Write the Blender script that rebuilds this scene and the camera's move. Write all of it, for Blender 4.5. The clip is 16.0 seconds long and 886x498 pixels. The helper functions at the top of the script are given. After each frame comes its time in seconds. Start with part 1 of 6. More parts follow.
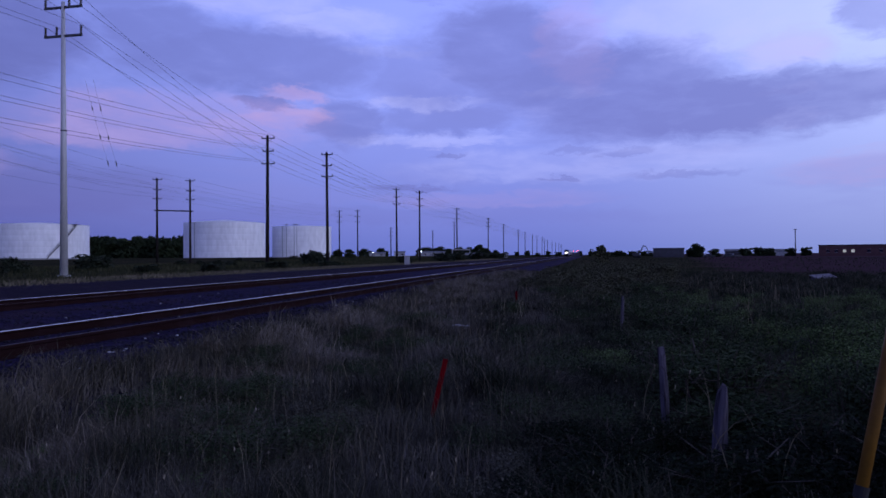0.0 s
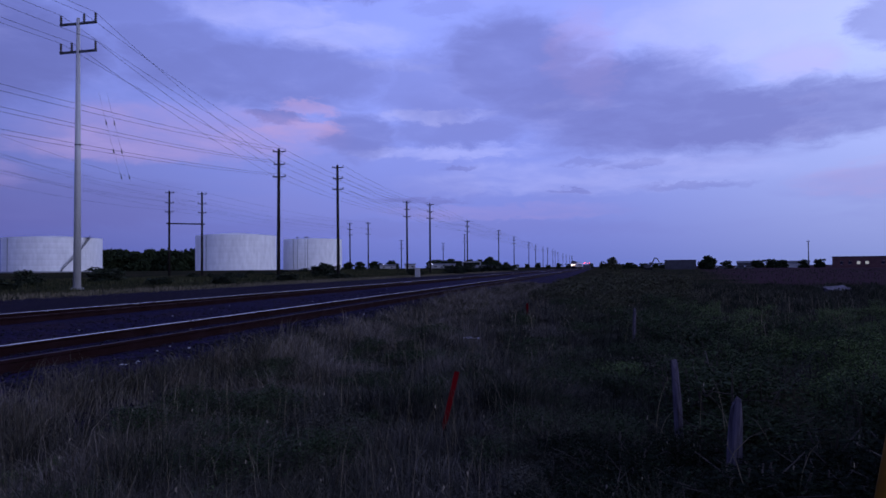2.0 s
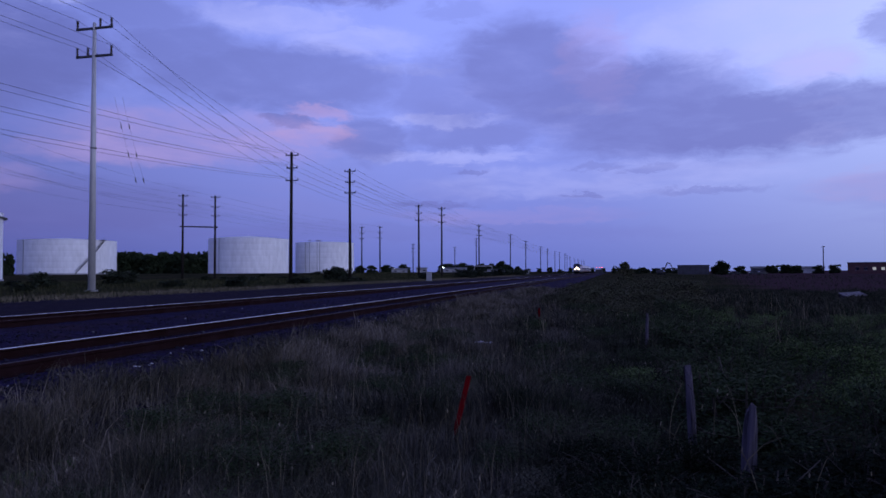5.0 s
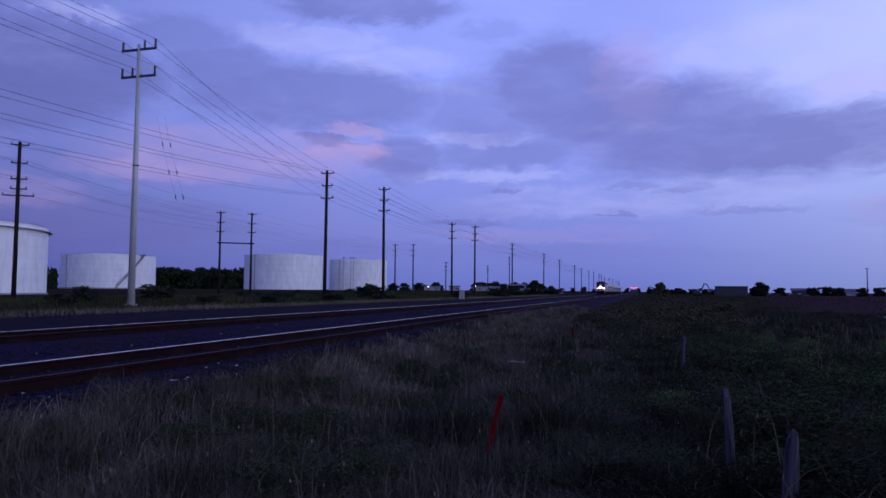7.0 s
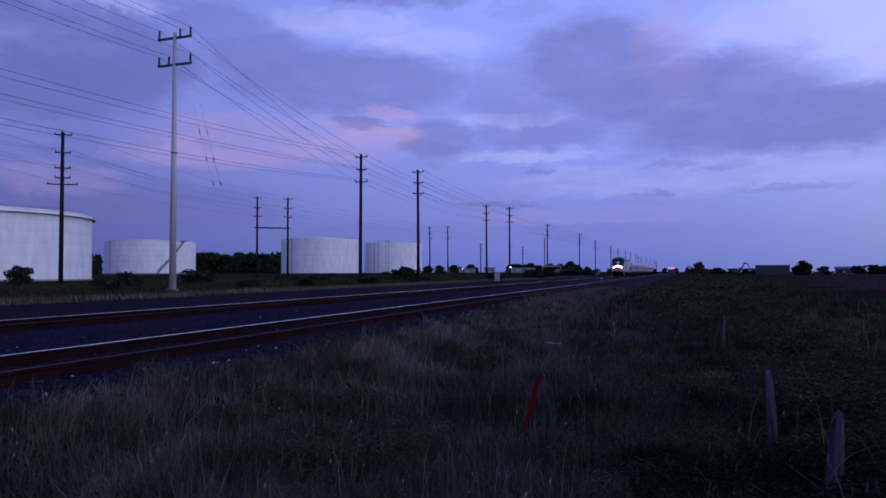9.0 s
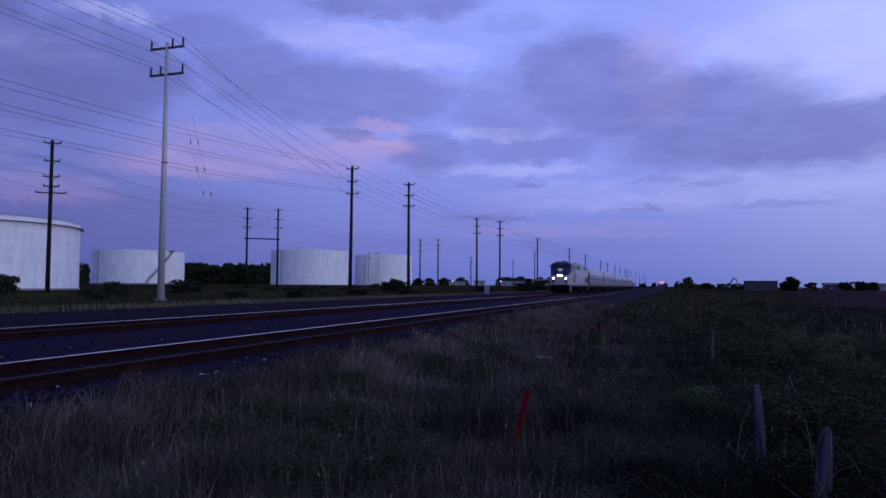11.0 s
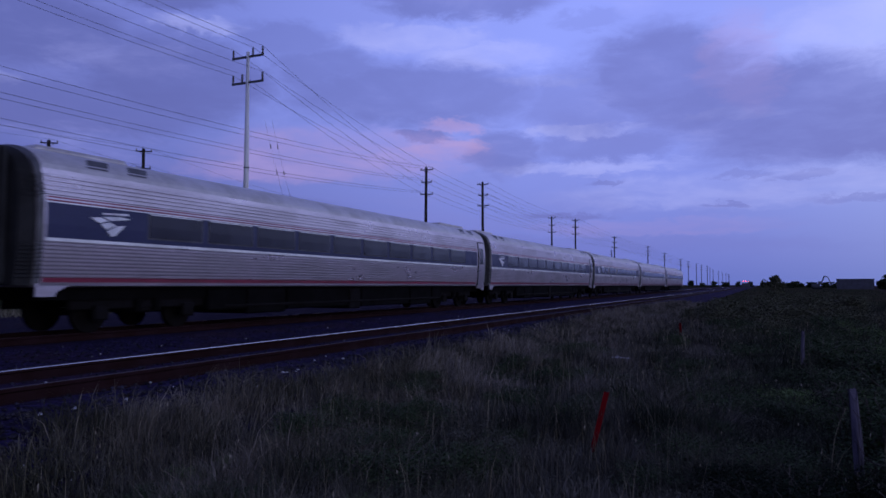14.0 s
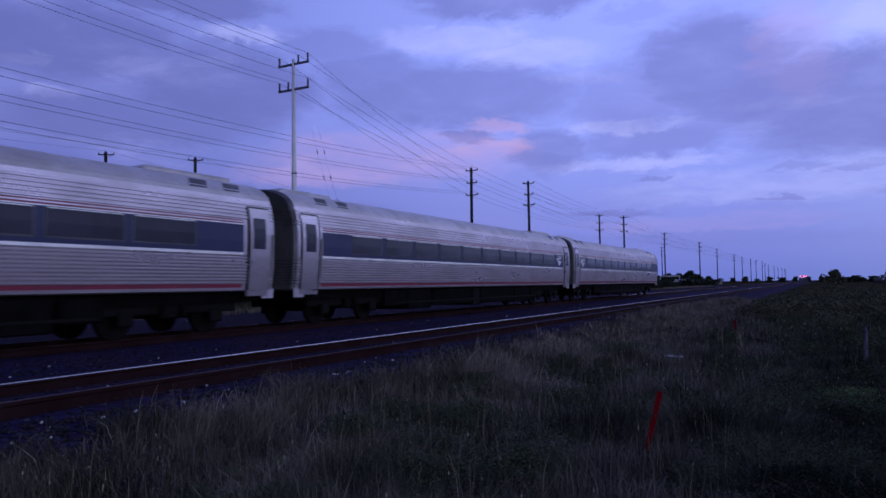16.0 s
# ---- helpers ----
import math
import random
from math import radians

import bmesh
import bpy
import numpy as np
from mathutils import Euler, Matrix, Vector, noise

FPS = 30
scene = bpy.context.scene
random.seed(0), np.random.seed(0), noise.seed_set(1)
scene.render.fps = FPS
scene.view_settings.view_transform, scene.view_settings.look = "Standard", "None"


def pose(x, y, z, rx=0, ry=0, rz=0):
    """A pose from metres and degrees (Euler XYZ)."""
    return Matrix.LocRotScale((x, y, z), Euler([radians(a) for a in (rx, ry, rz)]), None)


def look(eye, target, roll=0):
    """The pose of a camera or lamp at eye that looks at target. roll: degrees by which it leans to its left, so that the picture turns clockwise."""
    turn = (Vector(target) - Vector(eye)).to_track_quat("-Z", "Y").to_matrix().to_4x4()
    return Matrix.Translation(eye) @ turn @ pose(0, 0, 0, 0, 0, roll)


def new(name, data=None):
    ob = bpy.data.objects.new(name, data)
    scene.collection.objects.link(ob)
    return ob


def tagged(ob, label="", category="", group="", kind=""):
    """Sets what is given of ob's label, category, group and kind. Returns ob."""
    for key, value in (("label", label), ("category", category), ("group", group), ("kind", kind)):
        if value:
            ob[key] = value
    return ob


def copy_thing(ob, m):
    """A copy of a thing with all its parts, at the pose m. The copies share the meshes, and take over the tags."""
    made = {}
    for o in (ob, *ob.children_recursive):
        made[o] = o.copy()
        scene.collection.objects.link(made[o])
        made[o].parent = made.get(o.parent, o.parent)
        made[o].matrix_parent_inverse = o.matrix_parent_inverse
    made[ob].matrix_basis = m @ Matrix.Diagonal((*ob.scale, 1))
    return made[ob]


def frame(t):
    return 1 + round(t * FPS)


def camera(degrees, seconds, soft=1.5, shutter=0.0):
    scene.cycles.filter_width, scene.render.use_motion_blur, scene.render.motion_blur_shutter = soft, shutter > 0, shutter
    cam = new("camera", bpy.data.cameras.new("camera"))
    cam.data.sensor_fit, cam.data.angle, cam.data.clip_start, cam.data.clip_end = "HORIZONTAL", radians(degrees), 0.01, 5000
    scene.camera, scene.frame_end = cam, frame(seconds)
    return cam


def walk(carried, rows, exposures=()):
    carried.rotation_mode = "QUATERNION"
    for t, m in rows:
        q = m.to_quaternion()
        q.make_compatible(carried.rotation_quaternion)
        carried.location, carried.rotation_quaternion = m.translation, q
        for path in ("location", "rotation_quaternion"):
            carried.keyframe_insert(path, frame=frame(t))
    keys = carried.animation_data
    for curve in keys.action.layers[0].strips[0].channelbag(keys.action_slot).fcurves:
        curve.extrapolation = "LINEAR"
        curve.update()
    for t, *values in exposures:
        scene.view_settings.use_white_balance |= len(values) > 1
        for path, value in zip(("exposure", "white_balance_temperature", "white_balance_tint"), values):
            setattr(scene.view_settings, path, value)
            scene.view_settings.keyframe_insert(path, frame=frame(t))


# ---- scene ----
# camera and its hand-held path: seconds, tilt, lean, turn
PATH = [
    (0, 90.53, 0.45, 11.68), (0.5, 91.68, 0.64, 11.74), (1, 92.14, 0.64, 12.69), (1.5, 91.98, 0.72, 12.35),
    (2, 91.54, 0.54, 12.53), (2.5, 91.78, 0.56, 12.59), (3, 91.62, 0.60, 13.15), (5.5, 91.88, 0.07, 13.67),
    (6, 91.56, 0.49, 15.86), (6.5, 92.42, 0.16, 16.09), (7, 93.35, -0.39, 16.13), (7.5, 93.01, -0.25, 16.86),
    (8, 93.11, 0.27, 19.08), (8.2, 91.85, 0.08, 19.16), (10.3, 92.45, 0.47, 18.55), (10.5, 93.09, -0.05, 18.09),
    (11, 92.93, -0.33, 18.16), (11.5, 92.64, -0.16, 18.30), (12, 93.14, -0.49, 18.74), (12.5, 93.86, -0.43, 20.30),
    (13, 93.61, -0.01, 22.88), (13.5, 93.35, 0.03, 23.39), (14, 92.89, -0.10, 24.22), (14.5, 92.48, -0.15, 24.55),
    (15, 92.59, 0.26, 25.28), (15.5, 92.90, 0.35, 26.10), (16, 92.98, 0.89, 28.06)]
EYE_Z = 1.69
cam = camera(64.36, 16.0, soft=1.6, shutter=0.1)
walk(cam, [(t, pose(0.02 - 0.04 * t / 16, 0, EYE_Z, rx, ry, rz)) for t, rx, ry, rz in PATH],
     exposures=[(0.0, 0.08), (1.5, 0.10), (2.3, -0.01), (5.5, 0.0), (8.0, -0.02), (10.5, -0.03), (13.5, -0.05), (14.5, -0.04), (15.0, 0.06), (15.5, 0.11), (16.0, 0.13)])

RAIL = 0.60          # top of the rails
NEAR_X, FAR_X = -7.95, -14.52   # middles of the two tracks
SPEED = 35.33        # the train, metres a second


def tail_of_engine(t):
    return 62.05 - SPEED * (t - 12.5)


# ---- sky and light ----
class Nodes:
    """Short writing for node trees."""

    def __init__(self, tree):
        self.tree = tree
        tree.nodes.clear()

    def node(self, kind, **props):
        n = self.tree.nodes.new(kind)
        for k, val in props.items():
            setattr(n, k, val)
        return n

    def put(self, socket, value):
        if isinstance(value, bpy.types.NodeSocket):
            self.tree.links.new(value, socket)
        else:
            socket.default_value = value

    def math(self, op, a, b=0.0, c=0.0, clamp=False):
        n = self.node("ShaderNodeMath", operation=op, use_clamp=clamp)
        for s, val in zip(n.inputs, (a, b, c)):
            self.put(s, val)
        return n.outputs[0]

    def vec(self, op, a, b=(0, 0, 0)):
        n = self.node("ShaderNodeVectorMath", operation=op)
        self.put(n.inputs[0], a)
        self.put(n.inputs[1], b)
        return n.outputs["Value"] if op in ("LENGTH", "DOT_PRODUCT") else n.outputs[0]

    def xyz(self, x, y, z):
        n = self.node("ShaderNodeCombineXYZ")
        for s, val in zip(n.inputs, (x, y, z)):
            self.put(s, val)
        return n.outputs[0]

    def split(self, v):
        n = self.node("ShaderNodeSeparateXYZ")
        self.put(n.inputs[0], v)
        return n.outputs

    def ramp(self, value, lo, hi, to_lo=0.0, to_hi=1.0, smooth=True):
        n = self.node("ShaderNodeMapRange", interpolation_type="SMOOTHSTEP" if smooth else "LINEAR")
        for s, val in zip(n.inputs, (value, lo, hi, to_lo, to_hi)):
            self.put(s, val)
        return n.outputs[0]

    def noise(self, v, scale, detail=4.0, rough=0.55, warp=0.0):
        n = self.node("ShaderNodeTexNoise")
        self.put(n.inputs["Vector"], v)
        n.inputs["Scale"].default_value, n.inputs["Detail"].default_value = scale, detail
        n.inputs["Roughness"].default_value, n.inputs["Distortion"].default_value = rough, warp
        return n.outputs

    def mix(self, f, a, b, how="MIX"):
        n = self.node("ShaderNodeMix", data_type="RGBA", blend_type=how)
        self.put(n.inputs[0], f)
        for s, val in ((n.inputs[6], a), (n.inputs[7], b)):
            self.put(s, val if isinstance(val, bpy.types.NodeSocket) else (*val, 1.0))
        return n.outputs[2]


# clouds as they stand in the sky: azimuth, height, half width, half height (degrees), weight
DARK = [(-6.5, 16.4, 6.6, 3.6, 0.85), (0.9, 13.2, 10.5, 3.2, 0.92), (6.6, 11.0, 13.5, 2.5, 0.95), (15.5, 11.0, 9.0, 2.3, 0.85), (-12.9, 14.4, 4.9, 3.2, 0.55),
        (-11.5, 11.0, 6.2, 1.3, 0.60), (-1.7, 8.3, 1.8, 0.28, 0.42), (2.5, 8.0, 2.4, 0.34, 0.42), (7.5, 6.2, 4.2, 0.34, 0.45), (-1.3, 6.1, 1.6, 0.25, 0.6), (-11.1, 8.0, 1.8, 0.25, 0.6),
        (-13.8, 5.7, 3.8, 0.35, 0.75), (-12.0, 20.6, 3.0, 0.7, 0.25), (-26.5, 15.2, 11.5, 2.7, 0.72), (-33.0, 16.4, 5.5, 2.4, 0.6), (-45.3, 15.3, 7.5, 3.4, 0.85),
        (-25.9, 12.0, 2.2, 0.6, 0.8), (-19.7, 10.8, 3.6, 1.9, 0.72), (-42.1, 4.8, 11.0, 2.1, 0.60), (-48.1, 21.5, 7.0, 1.3, 0.75), (-56.0, 17.6, 8.0, 3.0, 0.8), (-52.5, 12.6, 10.0, 1.9, 0.65),
        (-22.5, 22.2, 8.0, 1.2, 0.75), (20.5, 16.6, 3.2, 1.9, 0.6), (-18.0, 3.2, 24.0, 0.8, 0.25), (-37.0, 19.0, 4.0, 1.6, 0.45)]
PINK = [(-32.0, 10.4, 10.5, 2.2, 0.62), (-23.4, 12.7, 2.7, 0.6, 0.85), (-24.6, 10.9, 3.4, 0.9, 0.95), (-47.5, 6.8, 4.5, 1.0, 0.32), (-0.8, 16.7, 2.8, 3.8, 0.42), (14.6, 14.6, 3.0, 1.4, 0.35),
        (-37.0, 9.0, 9.0, 1.0, 0.6), (-8.0, 4.6, 10.0, 0.7, 0.25), (19.5, 6.0, 5.0, 1.2, 0.35)]
BRIGHT = [(10.0, 17.6, 8.0, 2.8, 0.75), (14.4, 14.3, 2.4, 1.2, 0.8), (-12.9, 12.4, 4.6, 0.6, 0.75), (14.6, 11.9, 2.8, 0.4, 0.7), (14.6, 9.6, 2.9, 0.5, 0.7), (-2.1, 12.5, 3.8, 0.45, 0.5),
          (-12.5, 9.3, 7.0, 0.6, 0.6), (-43.6, 19.3, 3.2, 0.7, 0.75), (-27.3, 19.6, 6.0, 1.1, 0.6), (-57.7, 13.9, 2.0, 0.6, 0.6), (-20.1, 18.3, 5.5, 1.2, 0.7), (0.0, 7.2, 14.0, 1.4, 0.40),
          (-58.5, 16.0, 1.6, 0.5, 0.5), (-16.0, 16.2, 3.0, 0.6, 0.5), (18.0, 20.5, 6.0, 2.5, 0.6)]


def sky():
    world = bpy.data.worlds.new("dusk_sky")
    scene.world = world
    world.use_nodes = True
    n = Nodes(world.node_tree)
    way = n.node("ShaderNodeTexCoord").outputs["Generated"]
    x, y, z = n.split(way)
    az = n.math("MULTIPLY", n.math("ARCTAN2", x, y), 57.2958)
    el = n.math("MULTIPLY", n.math("ARCSINE", z), 57.2958)
    up = n.math("ADD", n.math("MAXIMUM", z, 0.0), 0.10)
    sheet = n.xyz(n.math("DIVIDE", x, up), n.math("DIVIDE", y, up), 0.0)
    streak = n.vec("MULTIPLY", sheet, (1.0, 0.9, 1.0))
    wide = n.noise(streak, 0.75, 3.0, 0.5, 0.6)[0]
    fine = n.noise(streak, 2.3, 7.0, 0.6, 0.25)
    flat = n.xyz(n.math("MULTIPLY", az, 0.05), n.math("MULTIPLY", el, 0.16), 3.0)
    frayed = n.noise(flat, 1.6, 2.0, 0.5, 0.3)[1]
    ragged = n.noise(n.xyz(n.math("MULTIPLY", az, 0.09), n.math("MULTIPLY", el, 0.22), 9.0), 4.2, 8.0, 0.66, 0.4)[1]
    shove = n.vec("MULTIPLY", n.vec("SUBTRACT", frayed, (0.5, 0.5, 0.5)), (4.2, 1.5, 0.0))
    shove = n.vec("ADD", shove, n.vec("MULTIPLY", n.vec("SUBTRACT", ragged, (0.5, 0.5, 0.5)), (4.6, 2.2, 0.0)))
    here = n.vec("ADD", n.xyz(az, el, 0.0), shove)

    def banks(rows):
        total = None
        for a, e, w, h, weight in rows:
            gap = n.vec("LENGTH", n.vec("MULTIPLY", n.vec("SUBTRACT", here, (a, e, 0)), (1 / w, 1 / h, 0)))
            one = n.ramp(gap, 1.25, 0.62, 0.0, weight)
            total = one if total is None else n.math("MAXIMUM", total, one)
        return total

    clear = n.mix(n.ramp(el, 0.0, 15.0, smooth=False), (0.128, 0.170, 0.535), (0.285, 0.360, 0.985))
    clear = n.mix(n.ramp(az, -60.0, -10.0), n.mix(1.0, clear, (0.46, 0.47, 0.56), "MULTIPLY"), clear)
    clear = n.mix(n.ramp(az, -8.0, 28.0), clear, n.mix(1.0, clear, (1.75, 1.65, 1.15), "MULTIPLY"))
    # the dusk sky grows dim overhead
    clear = n.mix(n.ramp(el, 24.0, 60.0), clear, (0.085, 0.105, 0.300))
    texture = n.ramp(fine[0], 0.34, 0.66)
    dark = n.math("MULTIPLY", banks(DARK), n.math("MULTIPLY_ADD", n.ramp(fine[0], 0.40, 0.70), -0.24, 1.08), clamp=True)
    beyond = n.math("MULTIPLY", n.ramp(el, 23.0, 34.0), n.ramp(wide, 0.42, 0.62))
    dark = n.math("MAXIMUM", dark, n.math("MULTIPLY", beyond, 0.6))
    haze = n.math("MULTIPLY", n.ramp(wide, 0.45, 0.65, 0.0, 0.30), n.ramp(el, 1.0, 6.0))
    light = n.math("MULTIPLY", banks(BRIGHT), n.math("MULTIPLY_ADD", texture, 0.6, 0.3))
    pink = n.math("MULTIPLY", banks(PINK), n.math("MULTIPLY_ADD", texture, 0.55, 0.45))
    colour = n.mix(haze, clear, (0.19, 0.215, 0.60))
    colour = n.mix(n.math("MULTIPLY", light, 0.8), colour, (0.50, 0.53, 1.0))
    wisp = n.math("MULTIPLY", n.ramp(fine[0], 0.52, 0.74), n.ramp(el, 6.0, 14.0))
    colour = n.mix(n.math("MULTIPLY", wisp, 0.40), colour, (0.42, 0.45, 0.98))
    colour = n.mix(n.math("MULTIPLY", dark, 0.84), colour, n.mix(n.ramp(az, -60.0, 0.0), (0.085, 0.103, 0.365), (0.146, 0.168, 0.515)))
    colour = n.mix(n.math("MULTIPLY", pink, 0.70), colour, (0.455, 0.308, 0.610))
    # thin last daylight scattered by the air itself
    air = n.node("ShaderNodeTexSky", sky_type="NISHITA", sun_disc=False)
    air.sun_elevation, air.sun_rotation, air.air_density = radians(1.0), radians(106), 1.4
    glow = n.node("ShaderNodeBackground")
    n.put(glow.inputs[0], air.outputs[0])
    glow.inputs[1].default_value = 0.02
    cover = n.node("ShaderNodeBackground")
    n.put(cover.inputs[0], colour)
    cover.inputs[1].default_value = 1.06
    both = n.node("ShaderNodeAddShader")
    n.put(both.inputs[0], cover.outputs[0])
    n.put(both.inputs[1], glow.outputs[0])
    out = n.node("ShaderNodeOutputWorld")
    n.put(out.inputs[0], both.outputs[0])


sky()
last_light = bpy.data.lights.new("last_light", "SUN")
last_light.energy, last_light.angle, last_light.color = 0.62, radians(24), (0.74, 0.76, 1.0)
sun = new("last_light", last_light)
sun.matrix_world = look((100 * math.sin(radians(106)), 100 * math.cos(radians(106)), 12), (0, 0, 0))
# ---- materials ----
def material(name, colour, rough=0.8, metal=0.0, second=None, scale=3.0, fine=40.0, bump=0.2, gap=0.02, spread=0.0, glow=0.0, spec=0.5,
             stretch=(1, 1, 1), island=None):
    """Principled surface: blotches of a second colour, fine grain in colour and relief."""
    m = bpy.data.materials.new(name)
    m.use_nodes = True
    n = Nodes(m.node_tree)
    surface = n.node("ShaderNodeBsdfPrincipled")
    out = n.node("ShaderNodeOutputMaterial")
    n.put(out.inputs[0], surface.outputs[0])
    place = n.vec("MULTIPLY", n.node("ShaderNodeTexCoord").outputs["Object"], stretch)
    blot = n.noise(place, scale, 5.0, 0.6)[0]
    grain = n.noise(place, fine, 3.0, 0.6)[0]
    second = second or tuple(c * 0.72 for c in colour)
    tone = n.mix(n.ramp(blot, 0.35, 0.65), colour, second)
    tone = n.mix(1.0, tone, n.mix(grain, (0.72, 0.72, 0.72), (1.22, 1.22, 1.22)), "MULTIPLY")
    if island:
        pick = n.node("ShaderNodeNewGeometry").outputs["Random Per Island"]
        tone = n.mix(n.ramp(pick, island[0], island[1]), tone, island[2])
        tone = n.mix(1.0, tone, n.mix(n.math("FRACT", n.math("MULTIPLY", pick, 17.3)), (0.6, 0.6, 0.6), (1.35, 1.35, 1.35)), "MULTIPLY")
    if spread:
        pick = n.node("ShaderNodeObjectInfo").outputs["Random"]
        tone = n.mix(1.0, tone, n.mix(pick, (1 - spread,) * 3, (1 + spread,) * 3), "MULTIPLY")
    n.put(surface.inputs["Base Color"], tone)
    n.put(surface.inputs["Roughness"], n.ramp(blot, 0.3, 0.7, max(rough - 0.08, 0.02), min(rough + 0.08, 1.0)))
    surface.inputs["Metallic"].default_value = metal
    surface.inputs["Specular IOR Level"].default_value = spec
    if bump:
        b = n.node("ShaderNodeBump")
        b.inputs["Strength"].default_value, b.inputs["Distance"].default_value = bump, gap
        n.put(b.inputs["Height"], grain)
        n.put(surface.inputs["Normal"], b.outputs[0])
    if glow:
        surface.inputs["Emission Color"].default_value = (*colour, 1.0)
        surface.inputs["Emission Strength"].default_value = glow
    return m


def ground_material():
    m = bpy.data.materials.new("field_ground")
    m.use_nodes = True
    n = Nodes(m.node_tree)
    surface = n.node("ShaderNodeBsdfPrincipled")
    out = n.node("ShaderNodeOutputMaterial")
    n.put(out.inputs[0], surface.outputs[0])
    place = n.node("ShaderNodeTexCoord").outputs["Object"]
    x, y, z = n.split(place)
    patches = n.noise(place, 0.06, 6.0, 0.6, 0.4)[0]
    tufts = n.noise(place, 1.7, 5.0, 0.65)[0]
    grain = n.noise(place, 22.0, 4.0, 0.65)[0]
    grass = n.mix(n.ramp(patches, 0.4, 0.62), (0.026, 0.028, 0.016), (0.050, 0.040, 0.026))
    grass = n.mix(n.ramp(tufts, 0.42, 0.68), grass, (0.015, 0.018, 0.011))
    bare = n.mix(n.ramp(tufts, 0.35, 0.7), (0.062, 0.036, 0.046), (0.042, 0.026, 0.032))
    # the bare red-brown field starts well off the line, with a ragged edge
    edge = n.math("ADD", n.math("MULTIPLY", y, -0.12), n.math("MULTIPLY_ADD", patches, 14.0, x))
    field = n.math("MULTIPLY", n.ramp(edge, 9.0, 15.0), n.ramp(y, 26.0, 40.0))
    tone = n.mix(field, grass, bare)
    # a ragged patch of raw red soil out in the field
    raw = n.vec("LENGTH", n.vec("MULTIPLY", n.vec("SUBTRACT", place, (13.6, 45.0, 0.0)), (0.22, 0.12, 0.0)))
    raw = n.math("ADD", raw, n.math("MULTIPLY", n.math("SUBTRACT", tufts, 0.5), 1.6))
    tone = n.mix(n.ramp(raw, 1.0, 0.45, 0.0, 0.8), tone, (0.130, 0.022, 0.040))
    tone = n.mix(1.0, tone, n.mix(grain, (0.6, 0.6, 0.6), (1.4, 1.4, 1.4)), "MULTIPLY")
    n.put(surface.inputs["Base Color"], tone)
    surface.inputs["Roughness"].default_value = 0.95
    surface.inputs["Specular IOR Level"].default_value = 0.0
    b = n.node("ShaderNodeBump")
    b.inputs["Strength"].default_value, b.inputs["Distance"].default_value = 0.7, 0.08
    n.put(b.inputs["Height"], n.math("ADD", tufts, n.math("MULTIPLY", grain, 0.4)))
    n.put(surface.inputs["Normal"], b.outputs[0])
    return m


def ballast_material(name, a, b):
    m = bpy.data.materials.new(name)
    m.use_nodes = True
    n = Nodes(m.node_tree)
    surface = n.node("ShaderNodeBsdfPrincipled")
    out = n.node("ShaderNodeOutputMaterial")
    n.put(out.inputs[0], surface.outputs[0])
    place = n.node("ShaderNodeTexCoord").outputs["Object"]
    cell = n.node("ShaderNodeTexVoronoi")
    n.put(cell.inputs["Vector"], place)
    cell.inputs["Scale"].default_value = 17.0
    stain = n.noise(place, 0.5, 5.0, 0.6)[0]
    pick = n.split(cell.outputs["Color"])[0]
    tone = n.mix(pick, a, b)
    tone = n.mix(n.ramp(stain, 0.48, 0.72, 0.0, 0.5), tone, (0.036, 0.020, 0.022))
    n.put(surface.inputs["Base Color"], tone)
    surface.inputs["Roughness"].default_value = 0.9
    surface.inputs["Specular IOR Level"].default_value = 0.02
    bm_ = n.node("ShaderNodeBump")
    bm_.inputs["Strength"].default_value, bm_.inputs["Distance"].default_value, bm_.invert = 0.9, 0.05, True
    n.put(bm_.inputs["Height"], cell.outputs["Distance"])
    n.put(surface.inputs["Normal"], bm_.outputs[0])
    return m


